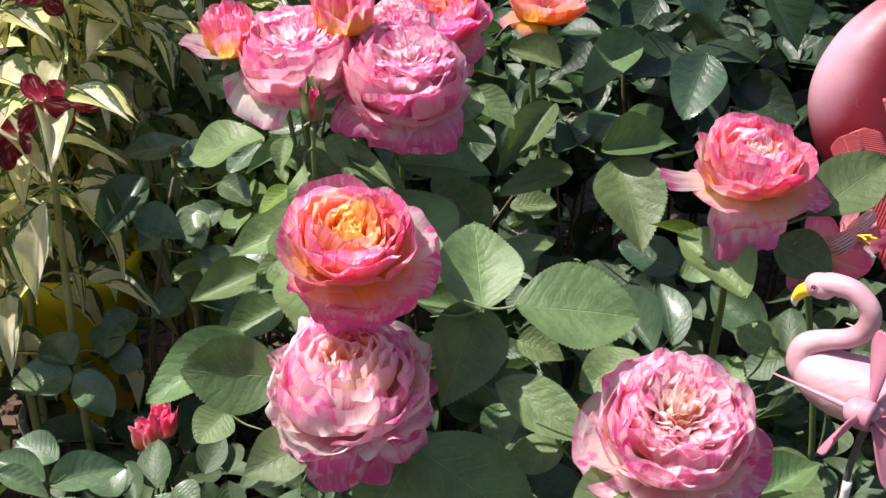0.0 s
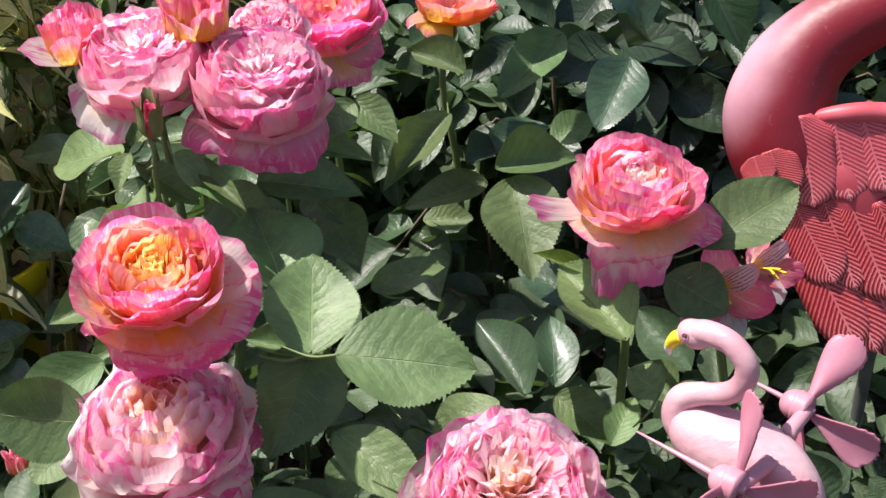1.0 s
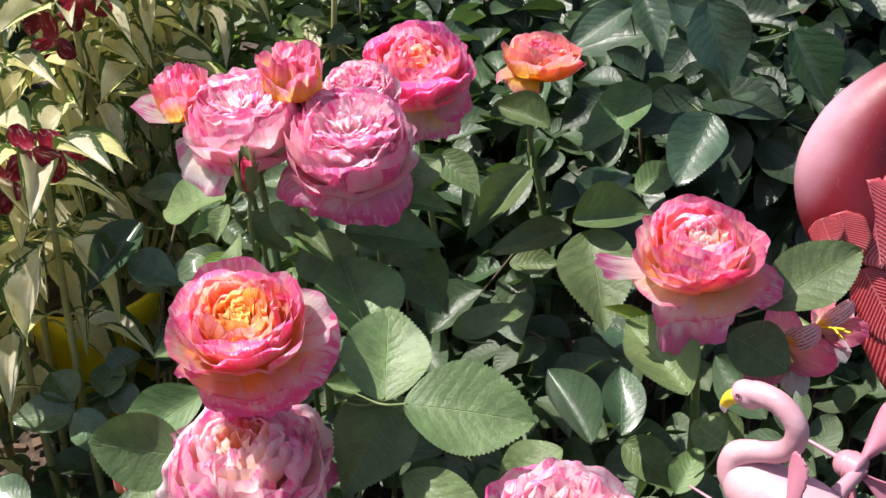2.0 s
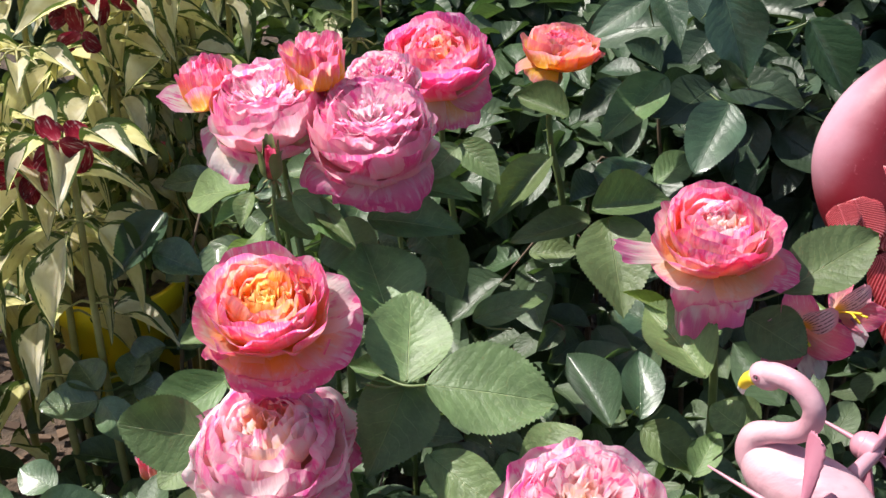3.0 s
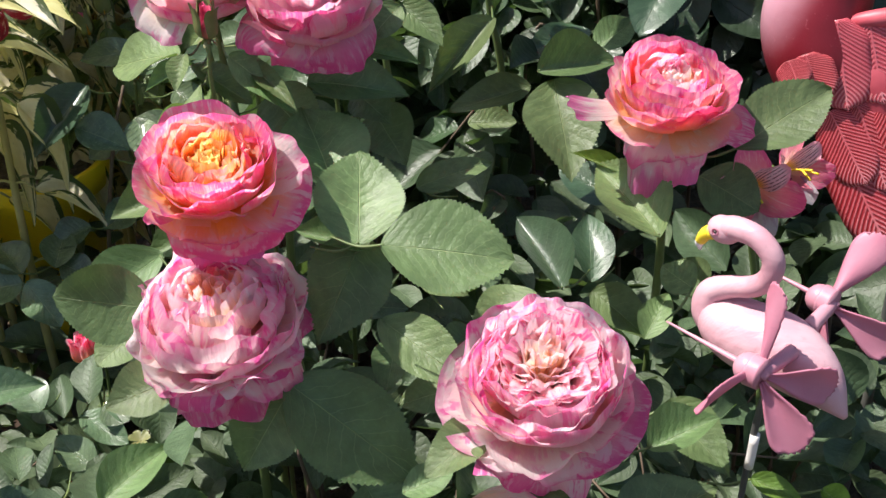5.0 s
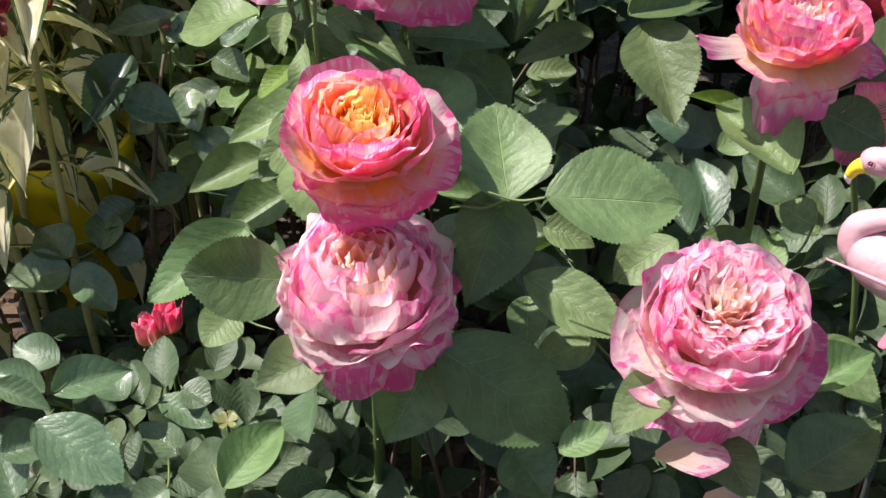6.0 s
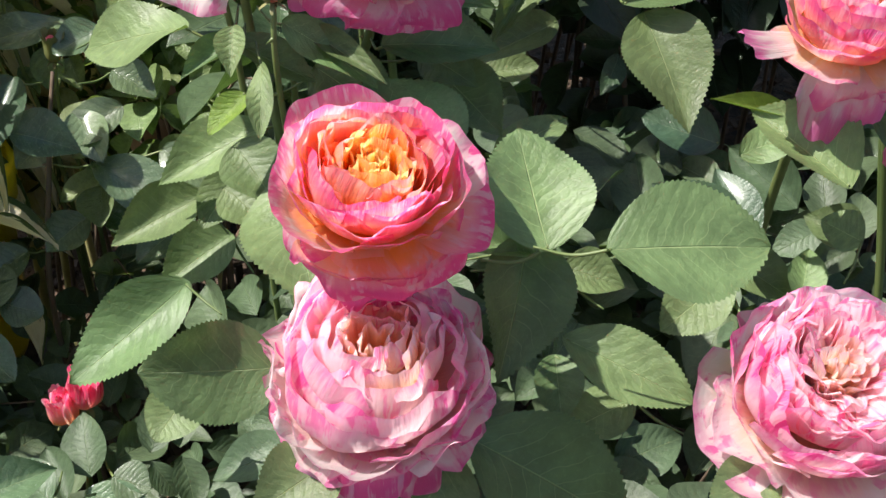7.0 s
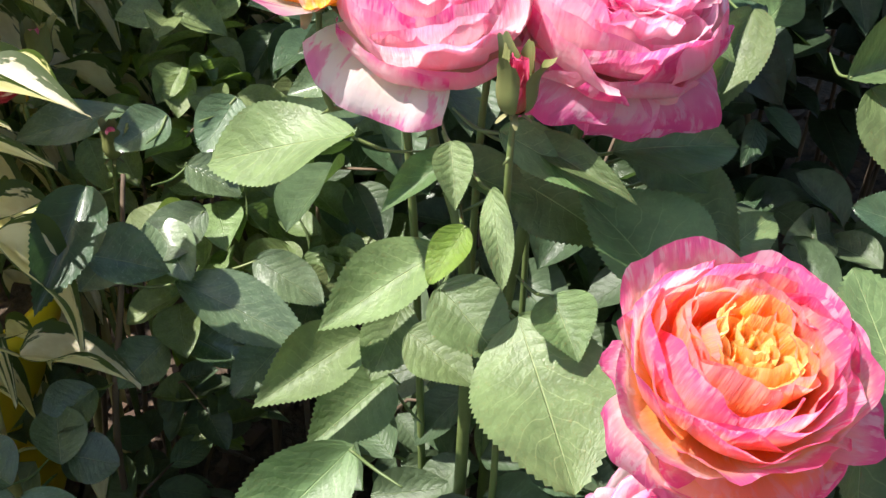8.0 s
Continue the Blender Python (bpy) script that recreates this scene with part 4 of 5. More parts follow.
LEAVES_BS_B = (
    ((-0.196, 0.037, 0.491), (-0.158, 0.049, 0.489), 0.15, -0.39, 0.025, 0),
    ((-0.230, -0.003, 0.577), (-0.194, 0.012, 0.577), 0.19, -0.41, 0.031, 5),
    ((-0.219, -0.022, 0.555), (-0.243, 0.017, 0.578), 0.20, -0.40, 0.031, 4),
    ((-0.141, 0.102, 0.470), (-0.177, 0.122, 0.484), 0.13, -0.42, 0.028, 4),
    ((-0.234, 0.140, 0.531), (-0.269, 0.151, 0.544), 0.19, -0.45, 0.032, 3),
    ((-0.139, 0.038, 0.501), (-0.164, 0.020, 0.497), 0.13, -0.39, 0.029, 2),
)
LEAVES_R5Y = (
    ((0.345, 0.009, 0.590), (0.379, -0.009, 0.588), -0.17, -0.41, 0.016, 0),
    ((0.391, 0.006, 0.587), (0.409, -0.012, 0.583), -0.19, -0.41, 0.016, 5),
)
LEAVES_R4Y = (
        ((-0.040, 0.140, 0.778), (-0.060, 0.122, 0.764), -0.16, -0.46, 0.016, 4),
)


# ---- roses ----
rose("open rose with glowing orange heart and hot-pink outer petals", (0.010, 0.008, 0.797), (0.06, -0.34), 0.072,
     rings_cup((P_HOT,), (P_HOT, P_APRICOT), (P_APRICOT,), (P_HEART, P_YELLOW), (P_YELLOW,)), 1, (0.03, 0.12), ((LEAVES_R1, LEAF),), (0.035, 0.085, 0.60),
     ((-72, 0.40, -0.62, 0.52, 0.10, -6, 56, 0.07, P_HOT_OUT), (-40, 0.64, -0.24, 0.62, 0.02, 4, 54, 0.06, P_HOT_OUT), (-138, 0.50, -0.34, 0.62, 0.06, 0, 54, 0.06, P_HOT_OUT), (-96, 0.56, -0.08, 0.62, -0.06, 18, 50, 0.06, P_HOT), (-60, 0.58, -0.02, 0.62, -0.06, 14, 46, 0.06, P_HOT), (20, 0.74, 0.14, 0.62, -0.04, 14, 24, 0.08, P_PALE), (-4, 0.80, -0.02, 0.64, -0.02, 6, 32, 0.08, P_HOT_OUT), (-172, 0.53, 0.02, 0.56, -0.04, 8, 44, 0.06, P_HOT_OUT)))
rose("fully blown pale pink rose with frilled magenta-striped petals", (0.009, -0.008, 0.706), (0.02, -0.38), 0.101,
     rings_blown((P_PALE, P_MAGENTA, P_PALE), (P_PALE, P_WHITE), (P_WHITE, P_PALE), (P_WHITE, P_PEACH), (P_PEACH,)), 2, (0.0, 0.10), ((LEAVES_R2, LEAF), (LEAVES_R2_B, LEAF),), (0.01, 0.05, 0.55),
     ((-66, 0.44, -0.36, 0.46, 0.04, 0, 36, 0.07, P_MAGENTA), (-104, 0.46, -0.38, 0.46, 0.04, 0, 36, 0.07, P_MAGENTA), (-30, 0.50, -0.22, 0.46, 0.08, 0, 36, 0.07, P_PALE), (-140, 0.50, -0.24, 0.46, 0.08, 0, 36, 0.07, P_PALE)))
rose("coral pink rose with cream and magenta petals hanging below", (0.278, 0.122, 0.800), (0.04, -0.24), 0.073,
     rings_cup((P_CORAL, P_HOT), (P_CORAL,), (P_CORAL, P_PALE), (P_PEACH, P_CORE), (P_PEACH, P_WHITE)), 3, (0.30, 0.27), ((LEAVES_R3, LEAF), (LEAVES_R3G, LEAF_GLOSSY), (LEAVES_R3_B, LEAF), (LEAVES_R3Y, LEAF_YOUNG),), (0.295, 0.205, 0.62),
     ((-112, 0.34, -0.66, 0.60, 0.04, -14, 50, 0.08, P_SKIRT), (-60, 0.38, -0.52, 0.60, 0.04, -8, 48, 0.08, P_SKIRT), (-88, 0.50, -0.30, 0.60, 0.02, 20, 40, 0.08, P_SKIRT), (184, 0.92, 0.10, 0.54, -0.06, -4, 9, 0.04, P_SKIRT), (-8, 0.78, -0.02, 0.62, -0.02, 6, 22, 0.05, P_MAGENTA), (-150, 0.60, 0.00, 0.58, 0.00, 10, 40, 0.05, P_CORAL), (-40, 0.62, -0.02, 0.60, 0.00, 10, 40, 0.05, P_CORAL)))
rose("large pink rose with densely striped petals and a peach centre", (0.204, -0.058, 0.711), (0.03, -0.40), 0.087,
     [(6, 0.56, 0.12, 0.56, -0.06, 16, 38, 0.060, (P_PALE, P_WHITE))] + rings_dome((P_PALE, P_WHITE), (P_PALE, P_WHITE), (P_CORE, P_WHITE), (P_CORE, P_WHITE, P_CORE), (P_PEACH,)), 4, (0.2, 0.06),
     ((LEAVES_R5, LEAF), (LEAVES_R5_B, LEAF), (LEAVES_R5Y, LEAF_YOUNG),), (0.205, 0.0, 0.55),
     ((-50, 0.46, -0.74, 0.60, 0.00, -4, 38, 0.08, P_PALE), (-102, 0.44, -0.76, 0.60, 0.02, 0, 40, 0.07, P_MAGENTA), (-166, 0.66, 0.04, 0.58, -0.08, 10, 44, 0.07, P_PALE), (-16, 0.70, -0.04, 0.58, -0.04, 8, 34, 0.07, P_MAGENTA),
      (-84, 0.58, -0.14, 0.62, -0.02, 14, 46, 0.06, P_PALE), (-128, 0.60, -0.24, 0.60, 0.00, 8, 42, 0.06, P_MAGENTA), (-48, 0.64, -0.16, 0.60, 0.00, 8, 40, 0.06, P_PALE), (-148, 0.62, -0.02, 0.60, -0.04, 12, 40, 0.06, P_WHITE)))
rose("soft pink cupped rose in a cluster of blooms", (-0.038, 0.206, 0.836), (-0.05, -0.22), 0.085,
     rings_dome((P_BLUSH,), (P_BLUSH, P_PALE), (P_BLUSH, P_WHITE), (P_WHITE, P_PALE), (P_WHITE,)), 5, (-0.02, 0.24), ((LEAVES_R4, LEAF), (LEAVES_R4_B, LEAF), (LEAVES_R4Y, LEAF_YOUNG),), (-0.02, 0.20, 0.66),
     ((-142, 0.64, -0.16, 0.56, 0.10, 0, 38, 0.09, P_WHITE), (-30, 0.50, 0.12, 0.62, -0.08, 8, 50, 0.05, P_BLUSH), (-84, 0.50, 0.16, 0.62, -0.08, 6, 50, 0.05, P_BLUSH), (-140, 0.50, 0.16, 0.62, -0.08, 6, 50, 0.05, P_PALE)))
rose("pink rose with magenta skirt petals in a cluster of blooms", (0.037, 0.194, 0.829), (0.08, -0.30), 0.086,
     rings_dome((P_BLUSH, P_MAGENTA), (P_BLUSH,), (P_BLUSH, P_PALE), (P_PALE, P_WHITE), (P_WHITE,)), 6, (0.0, 0.25), ((LEAVES_R6, LEAF),), (0.005, 0.22, 0.66),
     ((-122, 0.54, -0.22, 0.56, 0.06, 6, 44, 0.09, P_SKIRT), (-76, 0.52, -0.28, 0.56, 0.06, 6, 44, 0.09, P_MAGENTA), (-34, 0.60, -0.16, 0.56, 0.08, 6, 42, 0.09, P_MAGENTA), (-156, 0.58, -0.14, 0.56, 0.02, 8, 42, 0.06, P_MAGENTA), (-100, 0.50, 0.16, 0.62, -0.08, 6, 50, 0.05, P_BLUSH), (-30, 0.50, 0.14, 0.62, -0.08, 8, 50, 0.05, P_BLUSH), (-150, 0.50, 0.12, 0.62, -0.08, 8, 50, 0.05, P_MAGENTA)))
rose("coral pink rose with apricot centre behind the cluster", (0.058, 0.364, 0.820), (0.02, -0.36), 0.086,
     rings_cup((P_HOT, P_MAGENTA), (P_HOT, P_CORAL), (P_CORAL,), (P_APRICOT, P_CORAL), (P_APRICOT,)), 7, (0.07, 0.42), (), None,
     ((-60, 0.42, -0.36, 0.50, 0.04, 0, 42, 0.06, P_HOT), (-110, 0.40, -0.40, 0.50, 0.04, 0, 42, 0.06, P_SKIRT), (-15, 0.54, -0.10, 0.50, 0.0, 8, 40, 0.05, P_MAGENTA)))
rose("half-hidden pink rose behind the cluster", (0.032, 0.262, 0.840), (0.0, -0.3), 0.058,
     rings_dome((P_BLUSH,), (P_BLUSH,), (P_CORE,), (P_CORE, P_PALE), (P_PALE,)), 8, (0.03, 0.31))
rose("salmon and yellow rose seen from the side on a tall stem", (0.156, 0.405, 0.818), (0.10, 0.02), 0.066,
     rings_cup((P_SALMON,), (P_SALMON,), (P_SALMON,), (P_CORAL,), (P_CORAL,))[1:], 9, (0.165, 0.44), ((LEAVES_R9, LEAF), (LEAVES_R9G, LEAF_GLOSSY),), (0.168, 0.41, 0.62),
     ((-60, 0.44, 0.30, 0.52, 0.00, 10, 44, 0.04, P_SALMON), (-130, 0.48, -0.10, 0.46, 0.06, 6, 36, 0.05, P_SALMON), (176, 0.58, -0.12, 0.46, 0.08, 6, 30, 0.04, P_CORAL), (-14, 0.54, 0.30, 0.50, 0.00, 20, 36, 0.04, P_SALMON)))
rose("opening rose bud with yellow base and red-pink rim", (-0.086, 0.214, 0.850), (-0.10, -0.1), 0.052,
     rings_half((P_BUD,), (P_HOT,)), 10, (-0.02, 0.26), (), (-0.045, 0.225, 0.770), ((-160, 0.70, 0.34, 0.40, 0.02, 10, 40, 0.05, P_PALE),), group="rose buds", category="rose bud")
rose("plump yellow and pink half-open rose bud", (-0.006, 0.214, 0.868), (0.04, -0.12), 0.056,
     rings_half((P_BUD,), (P_CORAL, P_HOT)), 11, (-0.005, 0.27), (), (-0.012, 0.225, 0.70), group="rose buds", category="rose bud")
rose("small tight red rose bud on a thin stem", (-0.170, 0.226, 0.492), (0.04, -0.05), 0.034,
     rings_bud((P_RED,), (P_RED,)), 12, (-0.205, 0.20), ((LEAVES_B, LEAF), (LEAVES_BS, LEAF_SHINY), (LEAVES_BS_B, LEAF_SHINY),), group="rose buds", category="rose bud")
rose("green rose bud with long sepals and a red tip", (-0.022, 0.142, 0.827), (0.0, -0.05), 0.025,
     rings_green_bud(P_RED), 13, (-0.01, 0.22), group="rose buds", category="rose bud")
rose("tiny green rose bud on a slim stem", (-0.223, 0.495, 0.688), (0.0, -0.05), 0.028,
     rings_green_bud(P_BUD), 14, (-0.20, 0.48), group="rose buds", category="rose bud")
rose("tiny green rose bud on a slim stem", (-0.237, 0.480, 0.672), (-0.1, -0.05), 0.024,
     rings_green_bud(P_BUD), 15, (-0.19, 0.47), group="rose buds", category="rose bud")
rose("tiny green rose bud on a slim stem", (-0.186, 0.450, 0.642), (0.05, -0.05), 0.022,
     rings_green_bud(P_BUD), 18, (-0.19, 0.465), group="rose buds", category="rose bud")
rose("second small coral bud pressed against its neighbour", (-0.184, 0.220, 0.484), (-0.1, -0.05), 0.028,
     rings_bud((P_CORAL,), (P_RED,)), 16, (-0.205, 0.20), group="rose buds", category="rose bud")
rose("spent rose with dried star-shaped sepals", (-0.111, 0.130, 0.478), (0.0, -0.2), 0.022,
     [(6, 0.42, 0.16, 0.30, 0.10, 20, 18, 0.02, (SEPAL,))], 17, (-0.12, 0.15), group="rose buds", category="rose bud")
leafy_cane("leafy rose shoot with large glossy dark leaves, two darkened for shade", [(0.30, 0.46, GROUND - 0.02), (0.28, 0.47, 0.55), (0.25, 0.49, 0.70), (0.245, 0.49, 0.78)], ((LEAVES_SH1G, LEAF_GLOSSY), (LEAVES_SH1, LEAF),))
leafy_cane("leafy rose shoot among variegated plants", [(-0.20, 0.40, GROUND - 0.02), (-0.21, 0.37, 0.45), (-0.19, 0.37, 0.60), (-0.18, 0.40, 0.66)], ((LEAVES_SH2G, LEAF_GLOSSY), (LEAVES_SH2S, LEAF_SHINY), (LEAVES_SH2S_B, LEAF_SHINY), (LEAVES_SH2S_C, LEAF_SHINY),))



# ---- small flamingo with spinning wings ----
def small_flamingo():
    base = thing("flamingo_spinner", "small pale pink plastic flamingo spinner on a thin stake", "garden ornament", (0.338, -0.004, GROUND))
    heading = Vector((-0.78, 0.62, 0.0)).normalized()
    side = Vector((-heading.y, heading.x, 0)).normalized()
    up = Vector((0, 0, 1))
    o = Vector((0.352, -0.004, 0.710))

    def at(f, z, s=0.0):
        return o + heading * f + up * z + side * s

    v, f = tube_data([at(0.056, 0.000), at(0.043, -0.0055), at(0.0253, -0.0092), at(-0.0013, -0.0090), at(-0.026, -0.0180), at(-0.046, -0.0340)],
                     [0.007, 0.0172, 0.0214, 0.0220, 0.0160, 0.0018], 28, 44, 1.0)
    part("body", mesh("body", v, f, PINK_BODY), base)
    neck = [at(0.036, -0.0110), at(0.0505, -0.0040), at(0.0510, 0.0090), at(0.0392, 0.0185), at(0.0243, 0.0262), at(0.0160, 0.0367), at(0.0160, 0.0495), at(0.0270, 0.0585), at(0.0420, 0.0588), at(0.0520, 0.0540)]
    part("neck", tube("neck", neck, [0.0160, 0.0118, 0.0088, 0.0069, 0.0066, 0.0067, 0.0067, 0.0068, 0.0072, 0.0072], PINK_BODY, 22, 90), base)
    part("head", ball("head", at(0.0490, 0.0548), (0.0108, 0.0078, 0.0086), PINK_BODY, Matrix((heading, side, up)).transposed()), base)
    beak = [at(0.0560, 0.0508), at(0.0608, 0.0466), at(0.0638, 0.0405)]
    part("beak", tube("beak", beak, [0.0062, 0.0052, 0.0038], YELLOW_PAINT, 14, 14, 0.8), base, label="yellow beak")
    part("beak_tip", tube("beak_tip", [at(0.0630, 0.0425), at(0.0642, 0.0385), at(0.0632, 0.0345)], [0.0041, 0.0032, 0.0008], WHITE_PAINT, 12, 10, 0.8), base, label="white beak tip")
    for s in (1, -1):
        ring = [at(0.0510 + 0.0020 * math.cos(a), 0.0560 + 0.0020 * math.sin(a), s * 0.0076) for a in [k * math.pi / 4 for k in range(9)]]
        part("eye_rim", tube("eye_rim", ring, [0.0005] * 9, PINK_DEEP, 6, 32), base)
        part("eye", ball("eye", at(0.0510, 0.0560, s * 0.0075), (0.0010, 0.0010, 0.0010), BLACK_PAINT), base)
    right, rise, near = Vector((0.99, 0.15, -0.01)), Vector((-0.06, 0.49, 0.87)), Vector((0.14, -0.86, 0.50))
    # the blades of each wheel: which way it points, which way it is broad, its breadth
    fans = {
        1: (((0.20, 0.97, 0.15), (0.40, -0.1, 0.92), 0.62), ((-0.80, -0.26, 0.52), (0.3, 0.6, 0.7), 0.75), ((0.95, -0.24, -0.15), (0.1, 0.95, 0.35), 1.05), ((0.46, -0.88, 0.05), (0.88, 0.42, 0.2), 1.1)),
        -1: (((0.66, 0.74, 0.0), (0.74, -0.6, 0.3), 1.0), ((0.78, -0.60, 0.1), (0.5, 0.8, 0.3), 1.0), ((-0.2, -0.95, -0.2), (0.9, 0, 0.4), 1.0)),
    }
    # a wheel of four blades on either flank, turning on a thin axle
    for s, at_f in ((1, -0.002), (-1, 0.002)):
        hub_at = at(at_f, 0.005, s * 0.044)
        wheel = part("propeller", ball("propeller", hub_at, (0.0088, 0.0090, 0.0090), PINK_PLASTIC, Matrix((heading, side, up)).transposed()), base)
        part("hub_ring", tube("hub_ring", [hub_at - heading * 0.001, hub_at - heading * 0.009], [0.0098, 0.0092], PINK_PLASTIC, 20, 6), wheel)
        part("axle", tube("axle", [hub_at - heading * 0.012, hub_at + heading * (0.056 if s > 0 else 0.040) + up * 0.004], [0.0026, 0.0006], PINK_PLASTIC, 8, 6), wheel)
        part("bracket", tube("bracket", [hub_at - heading * 0.008, hub_at - heading * 0.010 - side * s * 0.03], [0.004, 0.005], PINK_PLASTIC, 10, 6), base)
        for way, broad, breadth in fans[s]:
            out = (right * way[0] + rise * way[1] + near * way[2]).normalized()
            pitch = right * broad[0] + rise * broad[1] + near * broad[2]
            pitch = (pitch - out * pitch.dot(out)).normalized()
            normal = out.cross(pitch)
            verts, uvs = [], []
            nu, nv = 12, 22
            for j in range(nv + 1):
                v = j / nv
                w = 0.0022 + 0.0106 * breadth * math.sin(min(1.0, v * 1.08) * math.pi / 2) ** 1.3 * (1 - 0.34 * (max(0, v - 0.70) / 0.30) ** 2)
                for i in range(nu + 1):
                    u = 2 * i / nu - 1
                    frill = 0.0005 * (j % 3 - 1) if i == nu and v > 0.5 else 0.0
                    scallop = 0.0015 * (i % 2) + 0.005 * u * u if j == nv else 0.004 * u * u * v**4
                    verts.append(hub_at - heading * 0.005 + out * (0.006 + 0.047 * v - scallop) + pitch * (u * w + frill) + normal * 0.0035 * (u * u - v * v))
                    uvs.append(((u + 1) / 2, v))
            me = mesh("blade", verts, grid_faces(nu, nv), PINK_DEEP, uvs)
            blade = part("blade", me, wheel)
            thick = blade.modifiers.new("thickness", "SOLIDIFY")
            thick.thickness = 0.0011
    part("stake", tube("stake", [(0.338, -0.004, GROUND - 0.03), (0.3445, 0.0, 0.53), (0.3465, 0.0, 0.65), at(-0.004, -0.012)], [0.0021, 0.0021, 0.0024, 0.0030], STEEL, 10, 16), base, label="dark metal stake")
    part("tag", tube("tag", [(0.3462, 0.0, 0.603), (0.3466, 0.0, 0.631)], [0.0030, 0.0032], WHITE_PAINT, 12, 4), base, label="white sleeve on the stake")


small_flamingo()
spinner = bpy.data.objects["flamingo_spinner"]
spinner.location += Vector((-0.006, 0.0, 0.005))


# ---- large flamingo ----
def large_flamingo():
    base = thing("flamingo_statue", "large painted flamingo ornament with moulded red feathers", "garden ornament", (0.52, 0.26, GROUND))
    shape = []
    neck_line = [(0.432, 0.235, 0.745), (0.408, 0.236, 0.778), (0.397, 0.245, 0.810), (0.402, 0.251, 0.838), (0.416, 0.254, 0.860), (0.438, 0.255, 0.878), (0.468, 0.254, 0.893), (0.500, 0.251, 0.897), (0.530, 0.25, 0.885), (0.546, 0.25, 0.855)]
    radii = [0.026, 0.0370, 0.0385, 0.0345, 0.0295, 0.0265, 0.0245, 0.0225, 0.021, 0.018]
    mid = Vector((0.42, 0.24, 0.80))
    v, f = tube_data([Vector(p) - mid for p in neck_line], radii, 36, 90)
    neck = part("neck", mesh("neck", v, f, PAINT_AND_LIGHT), base, Matrix.Translation(mid))
    part("head", ball("head", (0.547, 0.25, 0.835), (0.024, 0.020, 0.028), PINK_PLASTIC), base)
    part("beak", tube("beak", [(0.546, 0.248, 0.815), (0.540, 0.240, 0.792), (0.545, 0.232, 0.775)], [0.012, 0.010, 0.003], YELLOW_PAINT, 14, 16), base)
    body = ball("body", (0.0, 0.0, 0.0), (0.10, 0.048, 0.058), PAINT_AND_LIGHT, rings=24, sides=36)
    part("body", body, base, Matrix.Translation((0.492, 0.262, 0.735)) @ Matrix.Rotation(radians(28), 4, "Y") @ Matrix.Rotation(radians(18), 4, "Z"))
    for x in (0.50, 0.535):
        part("leg", tube("leg", [(x, 0.262, 0.68), (x + 0.003, 0.262, 0.45), (x, 0.262, GROUND - 0.03)], [0.006, 0.0045, 0.0045], STEEL, 10, 16), base)
    # overlapping feathers of the folded wing: root, tip, width
    rows = [
        ((0.386, 0.210, 0.796), (0.399, 0.200, 0.766), 0.026, FEATHER), ((0.376, 0.211, 0.790), (0.384, 0.204, 0.774), 0.018, FEATHER),
        ((0.404, 0.212, 0.816), (0.419, 0.197, 0.756), 0.032, FEATHER_SOFT), ((0.424, 0.212, 0.820), (0.442, 0.196, 0.762), 0.034, FEATHER_SOFT),
        ((0.440, 0.212, 0.825), (0.464, 0.195, 0.770), 0.036, FEATHER_SOFT), ((0.456, 0.210, 0.824), (0.488, 0.194, 0.776), 0.036, FEATHER_SOFT),
        ((0.406, 0.198, 0.760), (0.437, 0.182, 0.711), 0.028, FEATHER), ((0.424, 0.199, 0.766), (0.452, 0.182, 0.707), 0.031, FEATHER),
        ((0.440, 0.197, 0.768), (0.474, 0.178, 0.704), 0.033, FEATHER), ((0.458, 0.195, 0.768), (0.498, 0.176, 0.706), 0.034, FEATHER),
        ((0.412, 0.192, 0.742), (0.457, 0.168, 0.668), 0.032, FEATHER), ((0.430, 0.190, 0.736), (0.470, 0.168, 0.666), 0.034, FEATHER),
        ((0.452, 0.187, 0.730), (0.492, 0.166, 0.664), 0.034, FEATHER),
    ]
    order = {0: 0.006, 1: 0.010, 2: 0.004, 3: 0.004, 4: 0.004, 5: 0.004, 6: 0.001, 7: 0.001, 8: 0.001, 9: 0.001}
    for k, (root, tip, width, mat) in enumerate(rows):
        nu, nv = 8, 22
        verts, uvs = [], []
        for j in range(nv + 1):
            v = j / nv
            w = 0.5 * (0.04 + 0.96 * math.sin(min(1, 0.18 + v * 2.6) * math.pi / 2)) * math.sqrt(max(0.0, 1 - max(0.0, (v - 0.62) / 0.38) ** 2.2)) + 0.004
            for i in range(nu + 1):
                u = 2 * i / nu - 1
                verts.append((u * w, v, 0.10 * (1 - u * u) * (width / 0.07) + 0.05 * v * v))
                uvs.append(((u + 1) / 2, v))
        me = mesh("feather", verts, grid_faces(nu, nv), mat, uvs)
        b, y = Vector(root), Vector(tip) - Vector(root)
        n = Vector((-0.25, -0.85, 0.45)).normalized()
        b += n * order.get(k, -0.002) + (Vector((0, 0.004, 0.008)) if 2 <= k <= 5 else Vector((0, 0, 0.004)))
        x = y.cross(n).normalized()
        n = x.cross(y).normalized()
        m = Matrix((x * width, y, n * y.length)).transposed().to_4x4()
        m.translation = b
        m = m @ Matrix.Diagonal((1.25, 1.0, 1.0, 1.0))
        ob = part("feather", me, base, m)
        thick = ob.modifiers.new("thickness", "SOLIDIFY")
        thick.thickness = 0.004
        thick.offset = -1
    # smooth shoulder over the feather roots, and the wing beneath them
    v, f = tube_data([Vector(p) - mid for p in ((0.398, 0.226, 0.812), (0.424, 0.213, 0.826), (0.455, 0.210, 0.830), (0.510, 0.212, 0.822))], [0.003, 0.006, 0.007, 0.008], 24, 30)
